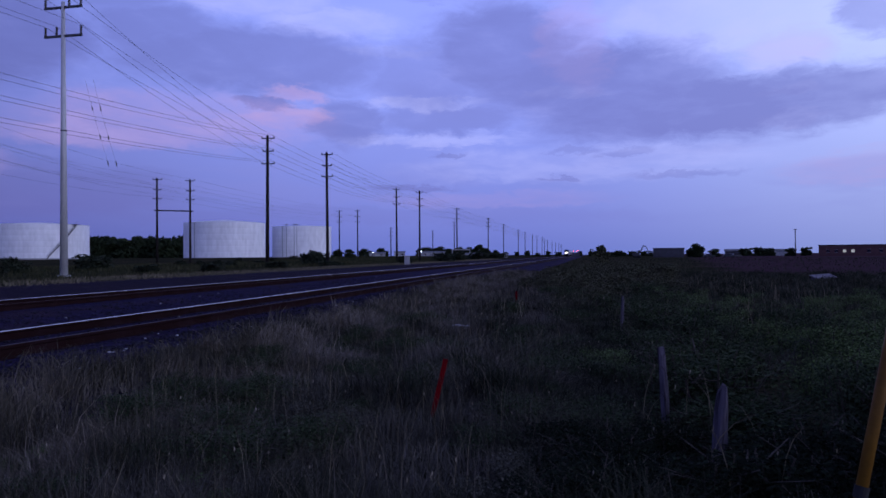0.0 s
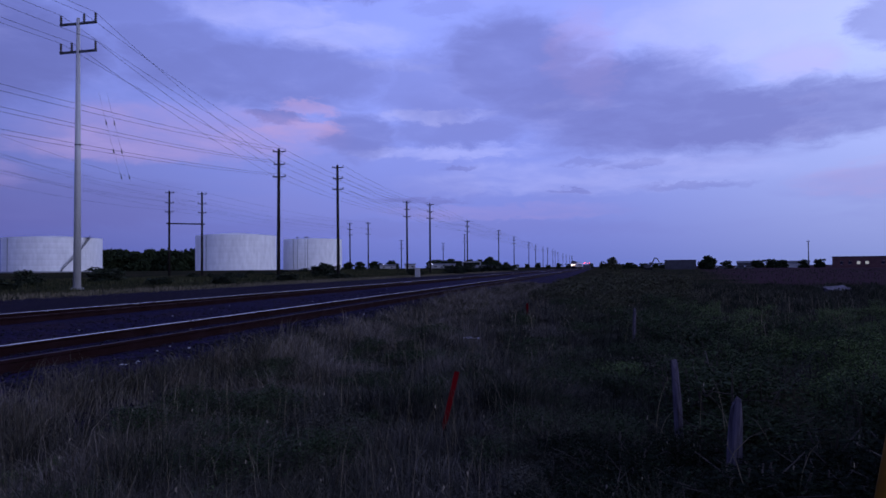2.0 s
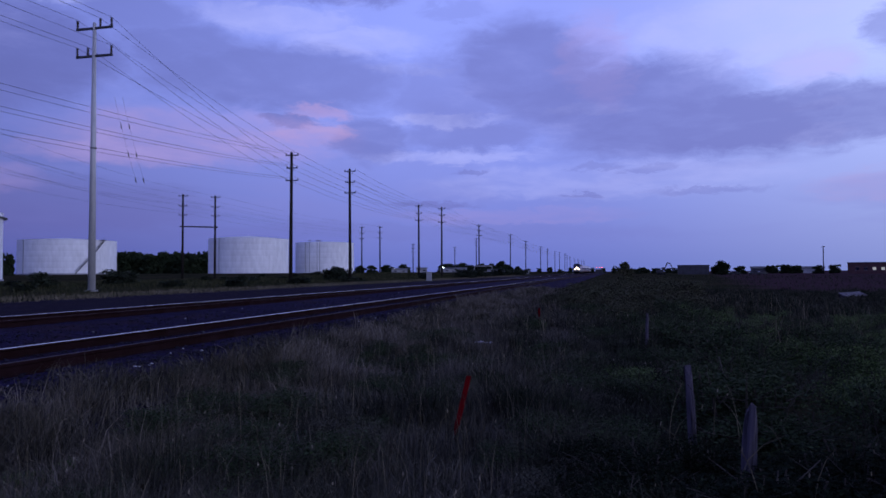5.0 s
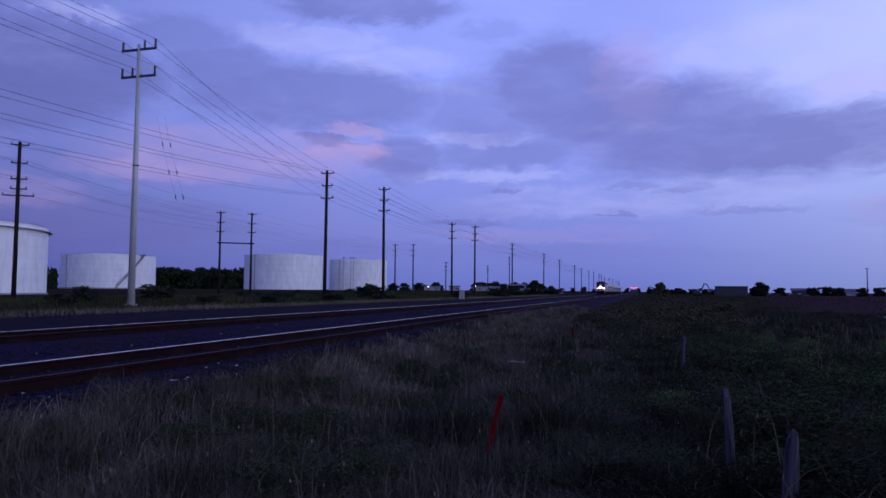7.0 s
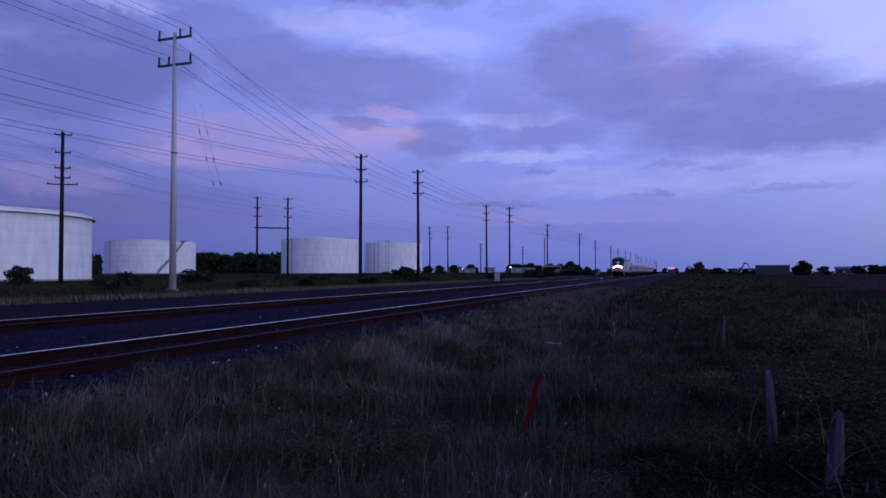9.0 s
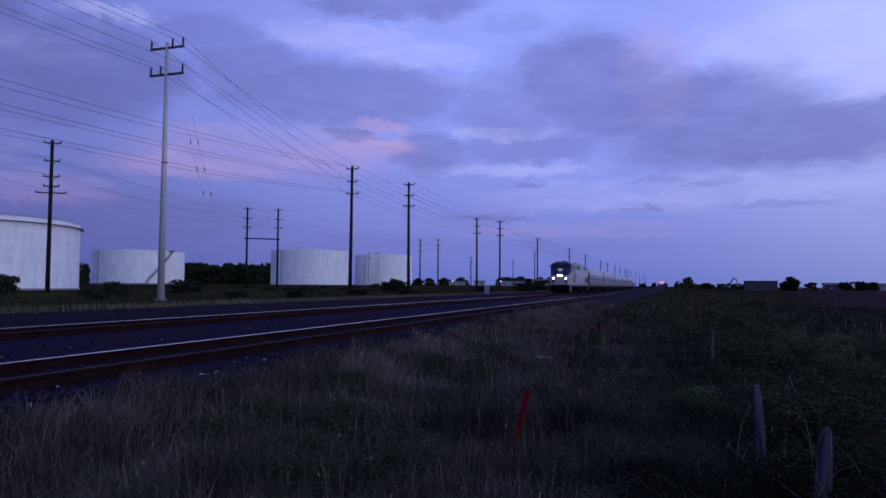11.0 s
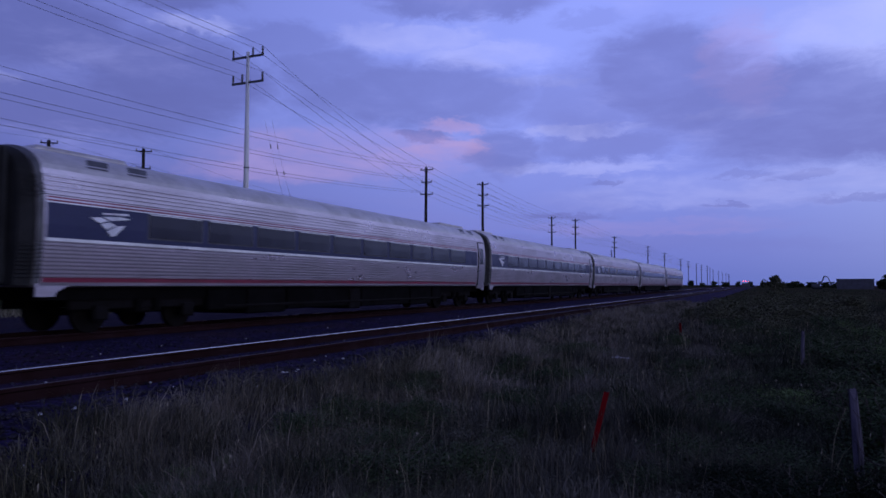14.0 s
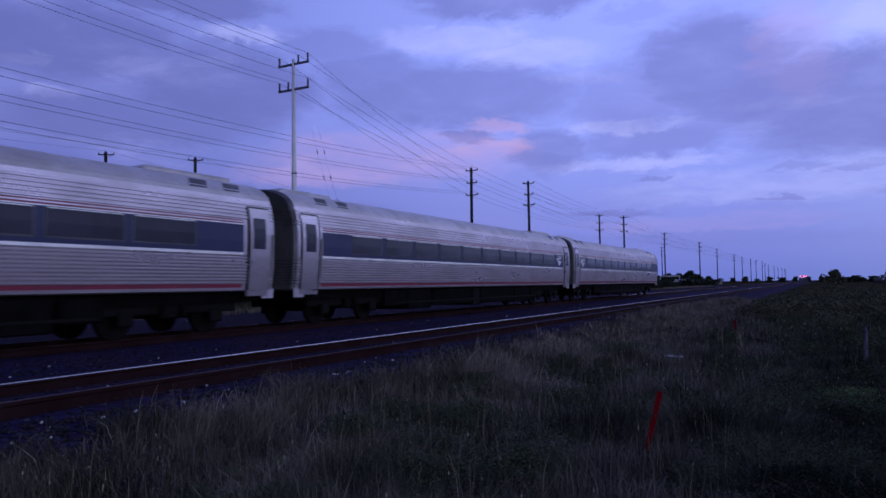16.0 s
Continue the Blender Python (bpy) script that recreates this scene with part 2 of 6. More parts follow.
def engine_paint():
    """Silver body, blue nose and roof with a swept edge, grey sill band."""
    m = bpy.data.materials.new("engine_paint")
    m.use_nodes = True
    n = Nodes(m.node_tree)
    surface = n.node("ShaderNodeBsdfPrincipled")
    out = n.node("ShaderNodeOutputMaterial")
    n.put(out.inputs[0], surface.outputs[0])
    place = n.node("ShaderNodeTexCoord").outputs["Object"]
    x, y, z = n.split(place)
    edge = n.node("ShaderNodeValToRGB")
    stops = [(0.0, 2.27), (0.35, 2.34), (0.8, 2.53), (1.87, 2.95), (2.98, 3.39), (4.2, 3.70), (4.55, 3.74), (4.62, 4.06), (9.6, 4.06), (12.1, 3.97),
             (14.5, 3.66), (16.0, 3.43), (16.9, 3.37), (18.0, 3.50), (19.75, 4.0), (21.0, 4.1)]
    while len(edge.color_ramp.elements) < len(stops):
        edge.color_ramp.elements.new(0.5)
    for e, (at, height) in zip(edge.color_ramp.elements, stops):
        e.position, e.color = at / 21.0, (height / 5,) * 3 + (1.0,)
    n.put(edge.inputs[0], n.math("DIVIDE", y, 21.0))
    over = n.math("SUBTRACT", z, n.math("MULTIPLY", n.split(edge.outputs[0])[0], 5.0))
    blue = n.ramp(over, -0.012, 0.012)
    streaks = n.noise(n.vec("MULTIPLY", place, (1.0, 2.0, 0.25)), 2.2, 6.0, 0.65)[0]
    specks = n.noise(place, 30.0, 3.0, 0.6)[0]
    silver = n.mix(n.ramp(streaks, 0.4, 0.75), (0.360, 0.332, 0.362), (0.332, 0.304, 0.334))
    band = n.math("MULTIPLY", n.ramp(z, 1.43, 1.41), n.ramp(z, 1.20, 1.22))
    silver = n.mix(n.math("MULTIPLY", band, 0.75), silver, (0.30, 0.30, 0.33))
    stripe = n.math("MULTIPLY", n.ramp(z, 1.215, 1.205), n.ramp(z, 1.13, 1.14))
    silver = n.mix(stripe, silver, (0.13, 0.008, 0.022))
    silver = n.mix(n.ramp(z, 1.135, 1.125), silver, (0.05, 0.05, 0.065))
    paint = n.mix(blue, silver, n.mix(n.ramp(streaks, 0.35, 0.7), (0.009, 0.021, 0.088), (0.015, 0.030, 0.105)))
    paint = n.mix(1.0, paint, n.mix(specks, (0.9, 0.9, 0.9), (1.08, 1.08, 1.08)), "MULTIPLY")
    n.put(surface.inputs["Base Color"], paint)
    n.put(surface.inputs["Roughness"], n.ramp(streaks, 0.3, 0.7, 0.26, 0.36))
    surface.inputs["Metallic"].default_value = 0.15
    b = n.node("ShaderNodeBump")
    b.inputs["Strength"].default_value, b.inputs["Distance"].default_value = 0.05, 0.02
    n.put(b.inputs["Height"], streaks)
    n.put(surface.inputs["Normal"], b.outputs[0])
    return m


def lamp_material(name, colour, strength):
    m = bpy.data.materials.new(name)
    m.use_nodes = True
    n = Nodes(m.node_tree)
    e = n.node("ShaderNodeEmission")
    e.inputs[0].default_value, e.inputs[1].default_value = (*colour, 1), strength
    out = n.node("ShaderNodeOutputMaterial")
    n.put(out.inputs[0], e.outputs[0])
    return m


GROUND = ground_material()
BALLAST = ballast_material("ballast", (0.010, 0.0085, 0.016), (0.027, 0.0205, 0.068))
DIRT = ballast_material("cinder_dirt", (0.010, 0.008, 0.013), (0.022, 0.0165, 0.038))
STONE = material("crushed_stone", (0.030, 0.028, 0.048), 0.9, spec=0.05, second=(0.015, 0.013, 0.017), scale=6, fine=60, island=(0.982, 0.992, (0.42, 0.42, 0.46)))
TIE = material("creosoted_wood", (0.018, 0.009, 0.010), 0.95, spec=0.04, second=(0.028, 0.015, 0.014), scale=4, fine=30, spread=0.3, stretch=(0.3, 4, 4))
RUST = material("rusted_rail_side", (0.020, 0.009, 0.011), 0.9, spec=0.04, second=(0.015, 0.006, 0.006), scale=2, fine=60)
CROWN = material("worn_rail_crown", (0.075, 0.058, 0.060), 0.65, 0.15, spec=0.15, second=(0.034, 0.026, 0.028), scale=0.6, fine=90, bump=0.05, stretch=(1, 0.1, 1))
POLISHED = material("polished_rail_head", (0.76, 0.74, 0.75), 0.26, 1.0, second=(0.50, 0.48, 0.49), scale=0.6, fine=90, bump=0.05, stretch=(1, 0.1, 1))
WOOD_POLE = material("weathered_pole_wood", (0.028, 0.023, 0.021), 0.9, spec=0.15, second=(0.018, 0.015, 0.014), scale=1.2, fine=25, stretch=(3, 3, 0.2), spread=0.2)
GALVANISED = material("galvanised_steel", (0.55, 0.55, 0.56), 0.55, 0.15, second=(0.44, 0.44, 0.45), scale=1.0, fine=20, bump=0.08, stretch=(1, 1, 0.25))
DARK_STEEL = material("dark_steel", (0.09, 0.09, 0.10), 0.6, 0.4, scale=2, fine=30)
PORCELAIN = material("glazed_insulator", (0.10, 0.085, 0.08), 0.25, scale=5, fine=40, bump=0.0)
WIRE = material("aluminium_wire", (0.070, 0.070, 0.078), 0.6, 0.2, scale=2, fine=20, bump=0.0)
TANK = material("white_tank_paint", (0.83, 0.83, 0.84), 0.55, second=(0.78, 0.775, 0.785), scale=0.16, fine=0.7, bump=0.0, stretch=(1, 1, 0.3))
TANK_TRIM = material("grey_tank_steel", (0.30, 0.30, 0.31), 0.6, 0.2, scale=1.5, fine=20)
STEEL_CAR = material("ribbed_stainless_steel", (0.56, 0.495, 0.53), 0.34, 0.85, second=(0.45, 0.40, 0.42), scale=0.9, fine=22, bump=0.04, stretch=(0.6, 0.5, 1.6))
ROOF_CAR = material("dull_steel_roof", (0.50, 0.47, 0.465), 0.5, 0.6, second=(0.40, 0.375, 0.37), scale=1.1, fine=18, bump=0.05)
BAND_BLUE = material("blue_window_band", (0.027, 0.030, 0.078), 0.4, 0.0, spec=0.3, second=(0.024, 0.028, 0.074), scale=1.2, fine=20, bump=0.0)
STRIPE_RED = material("red_stripe_film", (0.18, 0.016, 0.042), 0.5, scale=1, fine=20, bump=0.0)
STRIPE_WHITE = material("white_stripe_film", (0.78, 0.78, 0.78), 0.45, scale=1, fine=20, bump=0.0)
GLASS = material("dark_tinted_glass", (0.016, 0.016, 0.030), 0.15, 0.0, scale=1, fine=8, bump=0.0, spec=0.4)
GRILLE = material("black_louvres", (0.014, 0.014, 0.016), 0.7, scale=2, fine=30, spec=0.3)
RUBBER = material("black_rubber_bellows", (0.016, 0.016, 0.018), 0.8, scale=2, fine=30, spec=0.3)
# running gear: grime, plus the shade beneath the train put into near-black colours
UNDER = material("sooty_shaded_underframe", (0.005, 0.0045, 0.005), 0.9, spec=0.03, second=(0.003, 0.003, 0.003), scale=2, fine=20)
TRUCK = material("grimy_shaded_bogie_steel", (0.008, 0.007, 0.008), 0.85, 0.0, spec=0.05, second=(0.006, 0.005, 0.005), scale=3, fine=24)
WHEEL = material("worn_shaded_wheel_steel", (0.007, 0.006, 0.006), 0.8, 0.0, spec=0.05, second=(0.005, 0.004, 0.004), scale=3, fine=24)
PAINT = engine_paint()
EMBLEM = material("slate_blue_film", (0.070, 0.074, 0.165), 0.4, scale=2, fine=20, bump=0.0)
EMBLEM_PALE = material("pale_film", (0.72, 0.72, 0.76), 0.35, scale=2, fine=20, bump=0.0)
HEADLAMP = lamp_material("headlamp_glow", (1.0, 0.54, 0.21), 420.0)
DITCHLAMP = lamp_material("ditch_lamp_glow", (1.0, 0.62, 0.30), 130.0)
NUMBER_GLOW = lamp_material("number_board_glow", (1.0, 0.90, 0.86), 0.35)
RED_GLOW = lamp_material("red_warning_glow", (1.0, 0.06, 0.10), 11.0)
WHITE_GLOW = lamp_material("yard_lamp_glow", (0.85, 0.90, 1.0), 16.0)
WINDOW_GLOW = lamp_material("lit_window_glow", (0.90, 0.90, 1.0), 0.35)
BARK = material("bark", (0.055, 0.045, 0.036), 0.9, scale=3, fine=30, stretch=(2, 2, 0.4))
LEAF = material("dark_leaves", (0.078, 0.078, 0.050), 0.85, second=(0.038, 0.042, 0.026), scale=0.5, fine=12, bump=0.0, spec=0.02, island=(0.6, 1.0, (0.060, 0.066, 0.038)))
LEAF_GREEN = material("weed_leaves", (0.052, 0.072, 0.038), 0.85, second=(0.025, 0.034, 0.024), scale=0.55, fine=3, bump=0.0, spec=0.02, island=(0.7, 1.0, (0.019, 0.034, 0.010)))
# weed leaves with the gloom of the low corner put into the colour
LEAF_SHADED = material("shaded_weed_leaves", (0.014, 0.020, 0.013), 0.9, second=(0.007, 0.010, 0.008), scale=0.8, fine=4, bump=0.0, spec=0.02, island=(0.7, 1.0, (0.018, 0.026, 0.014)))
FAR_LEAF = material("far_foliage", (0.026, 0.038, 0.018), 0.8, second=(0.016, 0.024, 0.012), scale=0.2, fine=2, bump=0.0, spec=0.1)
GRASS = material("meadow_grass", (0.112, 0.101, 0.090), 0.9, second=(0.018, 0.022, 0.015), scale=0.85, fine=3.2, bump=0.0, spec=0.05, island=(0.90, 1.0, (0.135, 0.120, 0.095)))
GRASS_PALE = material("pale_dry_tufts", (0.165, 0.144, 0.124), 0.9, second=(0.036, 0.036, 0.026), scale=0.9, fine=3.2, bump=0.0, spec=0.05, island=(0.90, 1.0, (0.22, 0.19, 0.15)))
GRASS_MAT = material("matted_grass", (0.105, 0.098, 0.085), 0.9, second=(0.036, 0.038, 0.029), scale=1.3, fine=4, bump=0.0, spec=0.03, island=(0.93, 1.0, (0.19, 0.17, 0.14)))
GRASS_DIM = material("green_meadow_grass", (0.060, 0.060, 0.047), 0.9, second=(0.019, 0.024, 0.015), scale=0.7, fine=3.2, bump=0.0, spec=0.03, island=(0.92, 1.0, (0.085, 0.078, 0.060)))
LEAF_MEADOW = material("dusty_meadow_leaves", (0.092, 0.088, 0.074), 0.9, second=(0.034, 0.038, 0.028), scale=1.1, fine=6, bump=0.0, spec=0.03, island=(0.7, 1.0, (0.090, 0.082, 0.066)))
GRASS_FAR = material("dry_verge_grass", (0.165, 0.140, 0.100), 0.85, second=(0.085, 0.078, 0.048), scale=0.12, fine=2, bump=0.0, spec=0.15, island=(0.8, 1.0, (0.150, 0.130, 0.09)))
SEED = material("dry_seed_heads", (0.26, 0.23, 0.19), 0.85, second=(0.12, 0.105, 0.08), scale=2, fine=20, bump=0.0, spec=0.1)
GRASS_ROUGH = material("rough_green_grass", (0.050, 0.052, 0.026), 0.85, second=(0.024, 0.028, 0.014), scale=0.10, fine=2, bump=0.0, spec=0.05, island=(0.8, 1.0, (0.075, 0.072, 0.040)))
OLD_WOOD = material("silvered_post_wood", (0.095, 0.085, 0.115), 0.95, spec=0.1, second=(0.022, 0.020, 0.026), scale=5, fine=50, stretch=(4, 4, 0.4), bump=0.5)
RED_PAINT = material("red_stake_paint", (0.13, 0.003, 0.006), 0.8, spec=0.05, second=(0.06, 0.006, 0.007), scale=6, fine=50)
YELLOW = material("yellow_marker_plastic", (0.16, 0.075, 0.007), 0.6, spec=0.2, second=(0.11, 0.050, 0.006), scale=3, fine=30)
PAPER = material("pale_litter", (0.34, 0.34, 0.38), 0.7, scale=6, fine=30)
SHED = material("dark_corrugated_sheet", (0.055, 0.055, 0.070), 0.6, 0.2, scale=0.6, fine=8)
BRICK_FAR = material("red_brick_wall", (0.10, 0.042, 0.045), 0.9, second=(0.08, 0.036, 0.040), scale=0.5, fine=8)
PALE_WALL = material("pale_painted_wall", (0.36, 0.36, 0.38), 0.8, scale=0.4, fine=6)
BLIND = material("pale_window_blind", (0.26, 0.25, 0.28), 0.7, scale=3, fine=20)
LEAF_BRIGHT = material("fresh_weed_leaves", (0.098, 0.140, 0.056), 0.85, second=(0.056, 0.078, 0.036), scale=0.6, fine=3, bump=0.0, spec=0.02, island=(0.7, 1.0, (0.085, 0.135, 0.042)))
LEAF_VERGE = material("dusty_verge_leaves", (0.034, 0.044, 0.030), 0.85, second=(0.018, 0.024, 0.017), scale=0.6, fine=6, bump=0.0, spec=0.03, island=(0.7, 1.0, (0.042, 0.052, 0.036)))
BOARD = material("weathered_board", (0.20, 0.19, 0.21), 0.9, second=(0.12, 0.11, 0.13), scale=3, fine=30, spec=0.1)
CAR_PAINT = material("dark_car_paint", (0.035, 0.035, 0.050), 0.25, 0.3, scale=1, fine=10, bump=0.0)


# ---- building ----
class Shape:
    """Collects faces, then becomes one mesh object."""

    def __init__(self):
        self.v, self.f, self.m = [], [], []

    def add(self, verts, faces, slot=0):
        k = len(self.v)
        self.v += [tuple(p) for p in verts]
        self.f += [tuple(i + k for i in f) for f in faces]
        self.m += [slot] * len(faces)
        return self

    def box(self, x0, y0, z0, x1, y1, z1, slot=0, bevel=0.0):
        if not bevel:
            v = [(x, y, z) for z in (z0, z1) for x, y in ((x0, y0), (x1, y0), (x1, y1), (x0, y1))]
            return self.add(v, [(3, 2, 1, 0), (4, 5, 6, 7), (0, 1, 5, 4), (1, 2, 6, 5), (2, 3, 7, 6), (3, 0, 4, 7)], slot)
        b = bevel
        ring = lambda c: [(x0 + c, y0), (x1 - c, y0), (x1, y0 + c), (x1, y1 - c), (x1 - c, y1), (x0 + c, y1), (x0, y1 - c), (x0, y0 + c)]
        inner = [(min(max(x, x0 + b), x1 - b), min(max(y, y0 + b), y1 - b)) for x, y in ring(b)]
        rows = [[(x, y, z0) for x, y in inner], [(x, y, z0 + b) for x, y in ring(b)], [(x, y, z1 - b) for x, y in ring(b)], [(x, y, z1) for x, y in inner]]
        return self.loft(rows, slot)

    def loft(self, rows, slot=0, caps=True, closed=True):
        k = len(rows[0])
        v = [p for r in rows for p in r]
        f = []
        for i in range(len(rows) - 1):
            for j in range(k if closed else k - 1):
                a, b = i * k + j, i * k + (j + 1) % k
                f.append((a, b, b + k, a + k))
        if caps:
            f += [tuple(range(k - 1, -1, -1)), tuple(range((len(rows) - 1) * k, len(rows) * k))]
        return self.add(v, f, slot)

    def tube(self, a, b, r0, r1=None, sides=10, slot=0):
        a, b = Vector(a), Vector(b)
        r1 = r0 if r1 is None else r1
        turn = (b - a).to_track_quat("Z", "Y").to_matrix()
        rows = [[tuple(p + turn @ Vector((r * math.cos(2 * math.pi * i / sides), r * math.sin(2 * math.pi * i / sides), 0))) for i in range(sides)]
                for p, r in ((a, r0), (b, r1))]
        return self.loft(rows, slot)

    def disc_x(self, x0, x1, y, z, r, sides=20, slot=0):
        return self.tube((x0, y, z), (x1, y, z), r, sides=sides, slot=slot)

    def bar(self, a, b, w, slot=0):
        return self.tube(a, b, w * 0.7, sides=4, slot=slot)

    def mesh(self, name, mats, smooth=False):
        me = bpy.data.meshes.new(name)
        me.from_pydata(self.v, [], self.f)
        for m in mats if isinstance(mats, (list, tuple)) else [mats]:
            me.materials.append(m)
        me.polygons.foreach_set("material_index", self.m)
        if smooth:
            me.polygons.foreach_set("use_smooth", [True] * len(self.f))
        me.update()
        return me


def part(name, shape, mats, parent=None, label="", smooth=False):
    ob = new(name, shape.mesh(name, mats, smooth))
    ob.parent = parent
    if label:
        ob["label"] = label
    return ob


def thing(name, label, category, group="", kind="", m=None):
    ob = new(name)
    ob.empty_display_size = 0.2
    if m is not None:
        ob.matrix_world = m
    return tagged(ob, label, category, group, kind)


def step(a, b, x):
    u = min(max((x - a) / (b - a), 0.0), 1.0)
    return u * u * (3 - 2 * u)


def ground_z(x, y):
    """Height of the land."""
    near = 1 - step(60, 160, abs(y)) * step(60, 160, abs(y))
    z = 0.05 * noise.noise((x * 0.35, y * 0.35, 0.0)) + 0.06 * near * noise.noise((x * 0.09, y * 0.09, 4.0))
    bed = step(-4.2, -5.6, x) * (1 - step(-28.0, -32.0, x))
    z = z * (1 - bed) + 0.02 * bed
    z += 0.22 * step(-28, -33, x)
    z += 1.25 * step(130, 260, y) * step(-45, -90, x)
    return z
# ---- the land and the two tracks ----
def land():
    s = Shape()
    xs = sorted(set([-4000, -2500, -1500, -900, -600, -420] + [-330 + 15 * i for i in range(15)] + [-105 + 4 * i for i in range(19)] + [-32 + i * 0.8 for i in range(34)]
                    + [-5 + 0.5 * i for i in range(34)] + [12 + 2.5 * i for i in range(12)] + [45, 60, 80, 110, 150, 220, 320, 500, 900, 1500, 2500, 4000]))
    ys = sorted(set([-4000, -2000, -900, -400, -150, -80, -40, -20, -10] + [-5 + 0.6 * i for i in range(60)] + [31 + 1.5 * i for i in range(30)] + [76 + 5 * i for i in range(30)]
                    + [230, 250, 280, 320, 380, 450, 600, 900, 1400, 2200, 3000, 4000]))
    s.add([(x, y, ground_z(x, y)) for y in ys for x in xs],
          [(j * len(xs) + i, j * len(xs) + i + 1, (j + 1) * len(xs) + i + 1, (j + 1) * len(xs) + i) for j in range(len(ys) - 1) for i in range(len(xs) - 1)])
    tagged(part("ground", s, GROUND, smooth=True), "flat open land of dry grass and bare red-brown field", "ground", kind="structure")


def bed_z(x):
    """Top of the stone bed across the line."""
    pts = [(-33.0, 0.02), (-31.0, 0.20), (-24.0, 0.24), (-18.4, 0.22), (-16.6, 0.40), (-15.6, 0.435), (-13.0, 0.435), (-12.2, 0.36), (-11.2, 0.27), (-10.2, 0.34),
           (-9.3, 0.435), (-6.4, 0.435), (-5.9, 0.36), (-4.9, 0.02), (-4.6, -0.06)]
    for (a, za), (b, zb) in zip(pts, pts[1:]):
        if a <= x <= b:
            return za + (zb - za) * (x - a) / (b - a)
    return 0.0


def stone_bed():
    s = Shape()
    xs = [-33 + 1.0 * i for i in range(15)] + [-18.4 + 0.32 * i for i in range(44)] + [-4.6]
    ys = [-120, -60, -30, -12] + [-4 + 0.5 * i for i in range(70)] + [32, 36, 42, 50, 60, 75, 95, 120, 160, 220, 300, 450, 700, 1100, 1800]

    def z(x, y):
        rough = 0.022 * noise.noise((x * 2.3, y * 2.3, 1.0)) + 0.02 * noise.noise((x * 0.6, y * 0.6, 7.0))
        return bed_z(x) + rough * (1 if -33 < x < -4.7 else 0)
    xs = sorted(xs)
    s.add([(x, y, z(x, y)) for y in ys for x in xs],
          [(j * len(xs) + i, j * len(xs) + i + 1, (j + 1) * len(xs) + i + 1, (j + 1) * len(xs) + i) for j in range(len(ys) - 1) for i in range(len(xs) - 1)])
    s.m = [1 if s.v[f[0]][0] < -18.5 else 0 for f in s.f]
    tagged(part("track_bed", s, [BALLAST, DIRT], smooth=True), "dark crushed-stone railway bed with a cinder track beside it", "track bed", kind="structure")


def rail_mesh(gauge_side):
    """One rail, 0.18 high; the gauge face and crown are worn bright."""
    half = [(-0.070, 0.0), (0.070, 0.0), (0.070, 0.012), (0.012, 0.035), (0.010, 0.125), (0.036, 0.140), (0.036, 0.158), (0.036, 0.170), (0.028, 0.180), (-0.028, 0.180), (-0.036, 0.170),
            (-0.036, 0.158), (-0.036, 0.140), (-0.010, 0.125), (-0.012, 0.035), (-0.070, 0.012)]
    s = Shape()
    ys = [-120, 0, 60, 200, 600, 1800]
    s.loft([[(x, y, z - 0.18) for x, z in reversed(half)] for y in ys], 0, caps=True)
    k = len(half)
    for i, f in enumerate(s.f):
        pts = [s.v[q] for q in f]
        if len(f) != 4:
            continue
        mx, mz = sum(p[0] for p in pts) / 4, sum(p[2] for p in pts) / 4
        if mz > -0.0015:
            s.m[i] = 2
        elif mz > -0.008 and mx * gauge_side > 0.02:
            s.m[i] = 1
    return s.mesh("rail", [RUST, POLISHED, CROWN])


def tracks():
    rails = {side: rail_mesh(side) for side in (1, -1)}
    tie = Shape().box(-1.3, -0.11, -0.20, 1.3, 0.11, 0.0, bevel=0.012).mesh("tie", TIE)
    plate = Shape().box(-0.17, -0.09, 0.0, 0.17, 0.09, 0.014, bevel=0.004)
    for x0, label in ((NEAR_X, "railway track with rusty rails, wooden ties and worn bright railheads"), (FAR_X, "railway track on which the train runs, steel rails on wooden ties")):
        track = thing("railway_track", label, "railway track", "two parallel tracks", "structure", pose(x0, 0, RAIL))
        for side in (-1, 1):
            r = new("rail", rails[-side])
            r.parent, r.location = track, (side * 0.752, 0, 0)
        first = 290 if x0 == NEAR_X else 120
        rest = Shape()
        for i in range(first):
            t = new("tie", tie)
            t.parent = track
            y = -6 + 0.53 * i
            t.location = (random.uniform(-0.05, 0.05), y + random.uniform(-0.03, 0.03), -0.178 + random.uniform(-0.008, 0.004))
            t.rotation_euler = (0, 0, random.uniform(-0.015, 0.015))
        for i in range(700):
            y = -6 + 0.53 * (first + i)
            rest.box(-1.3, y - 0.11, -0.35, 1.3, y + 0.11, -0.178)
        tagged(part("far_ties", rest, TIE, track), kind="stuff")


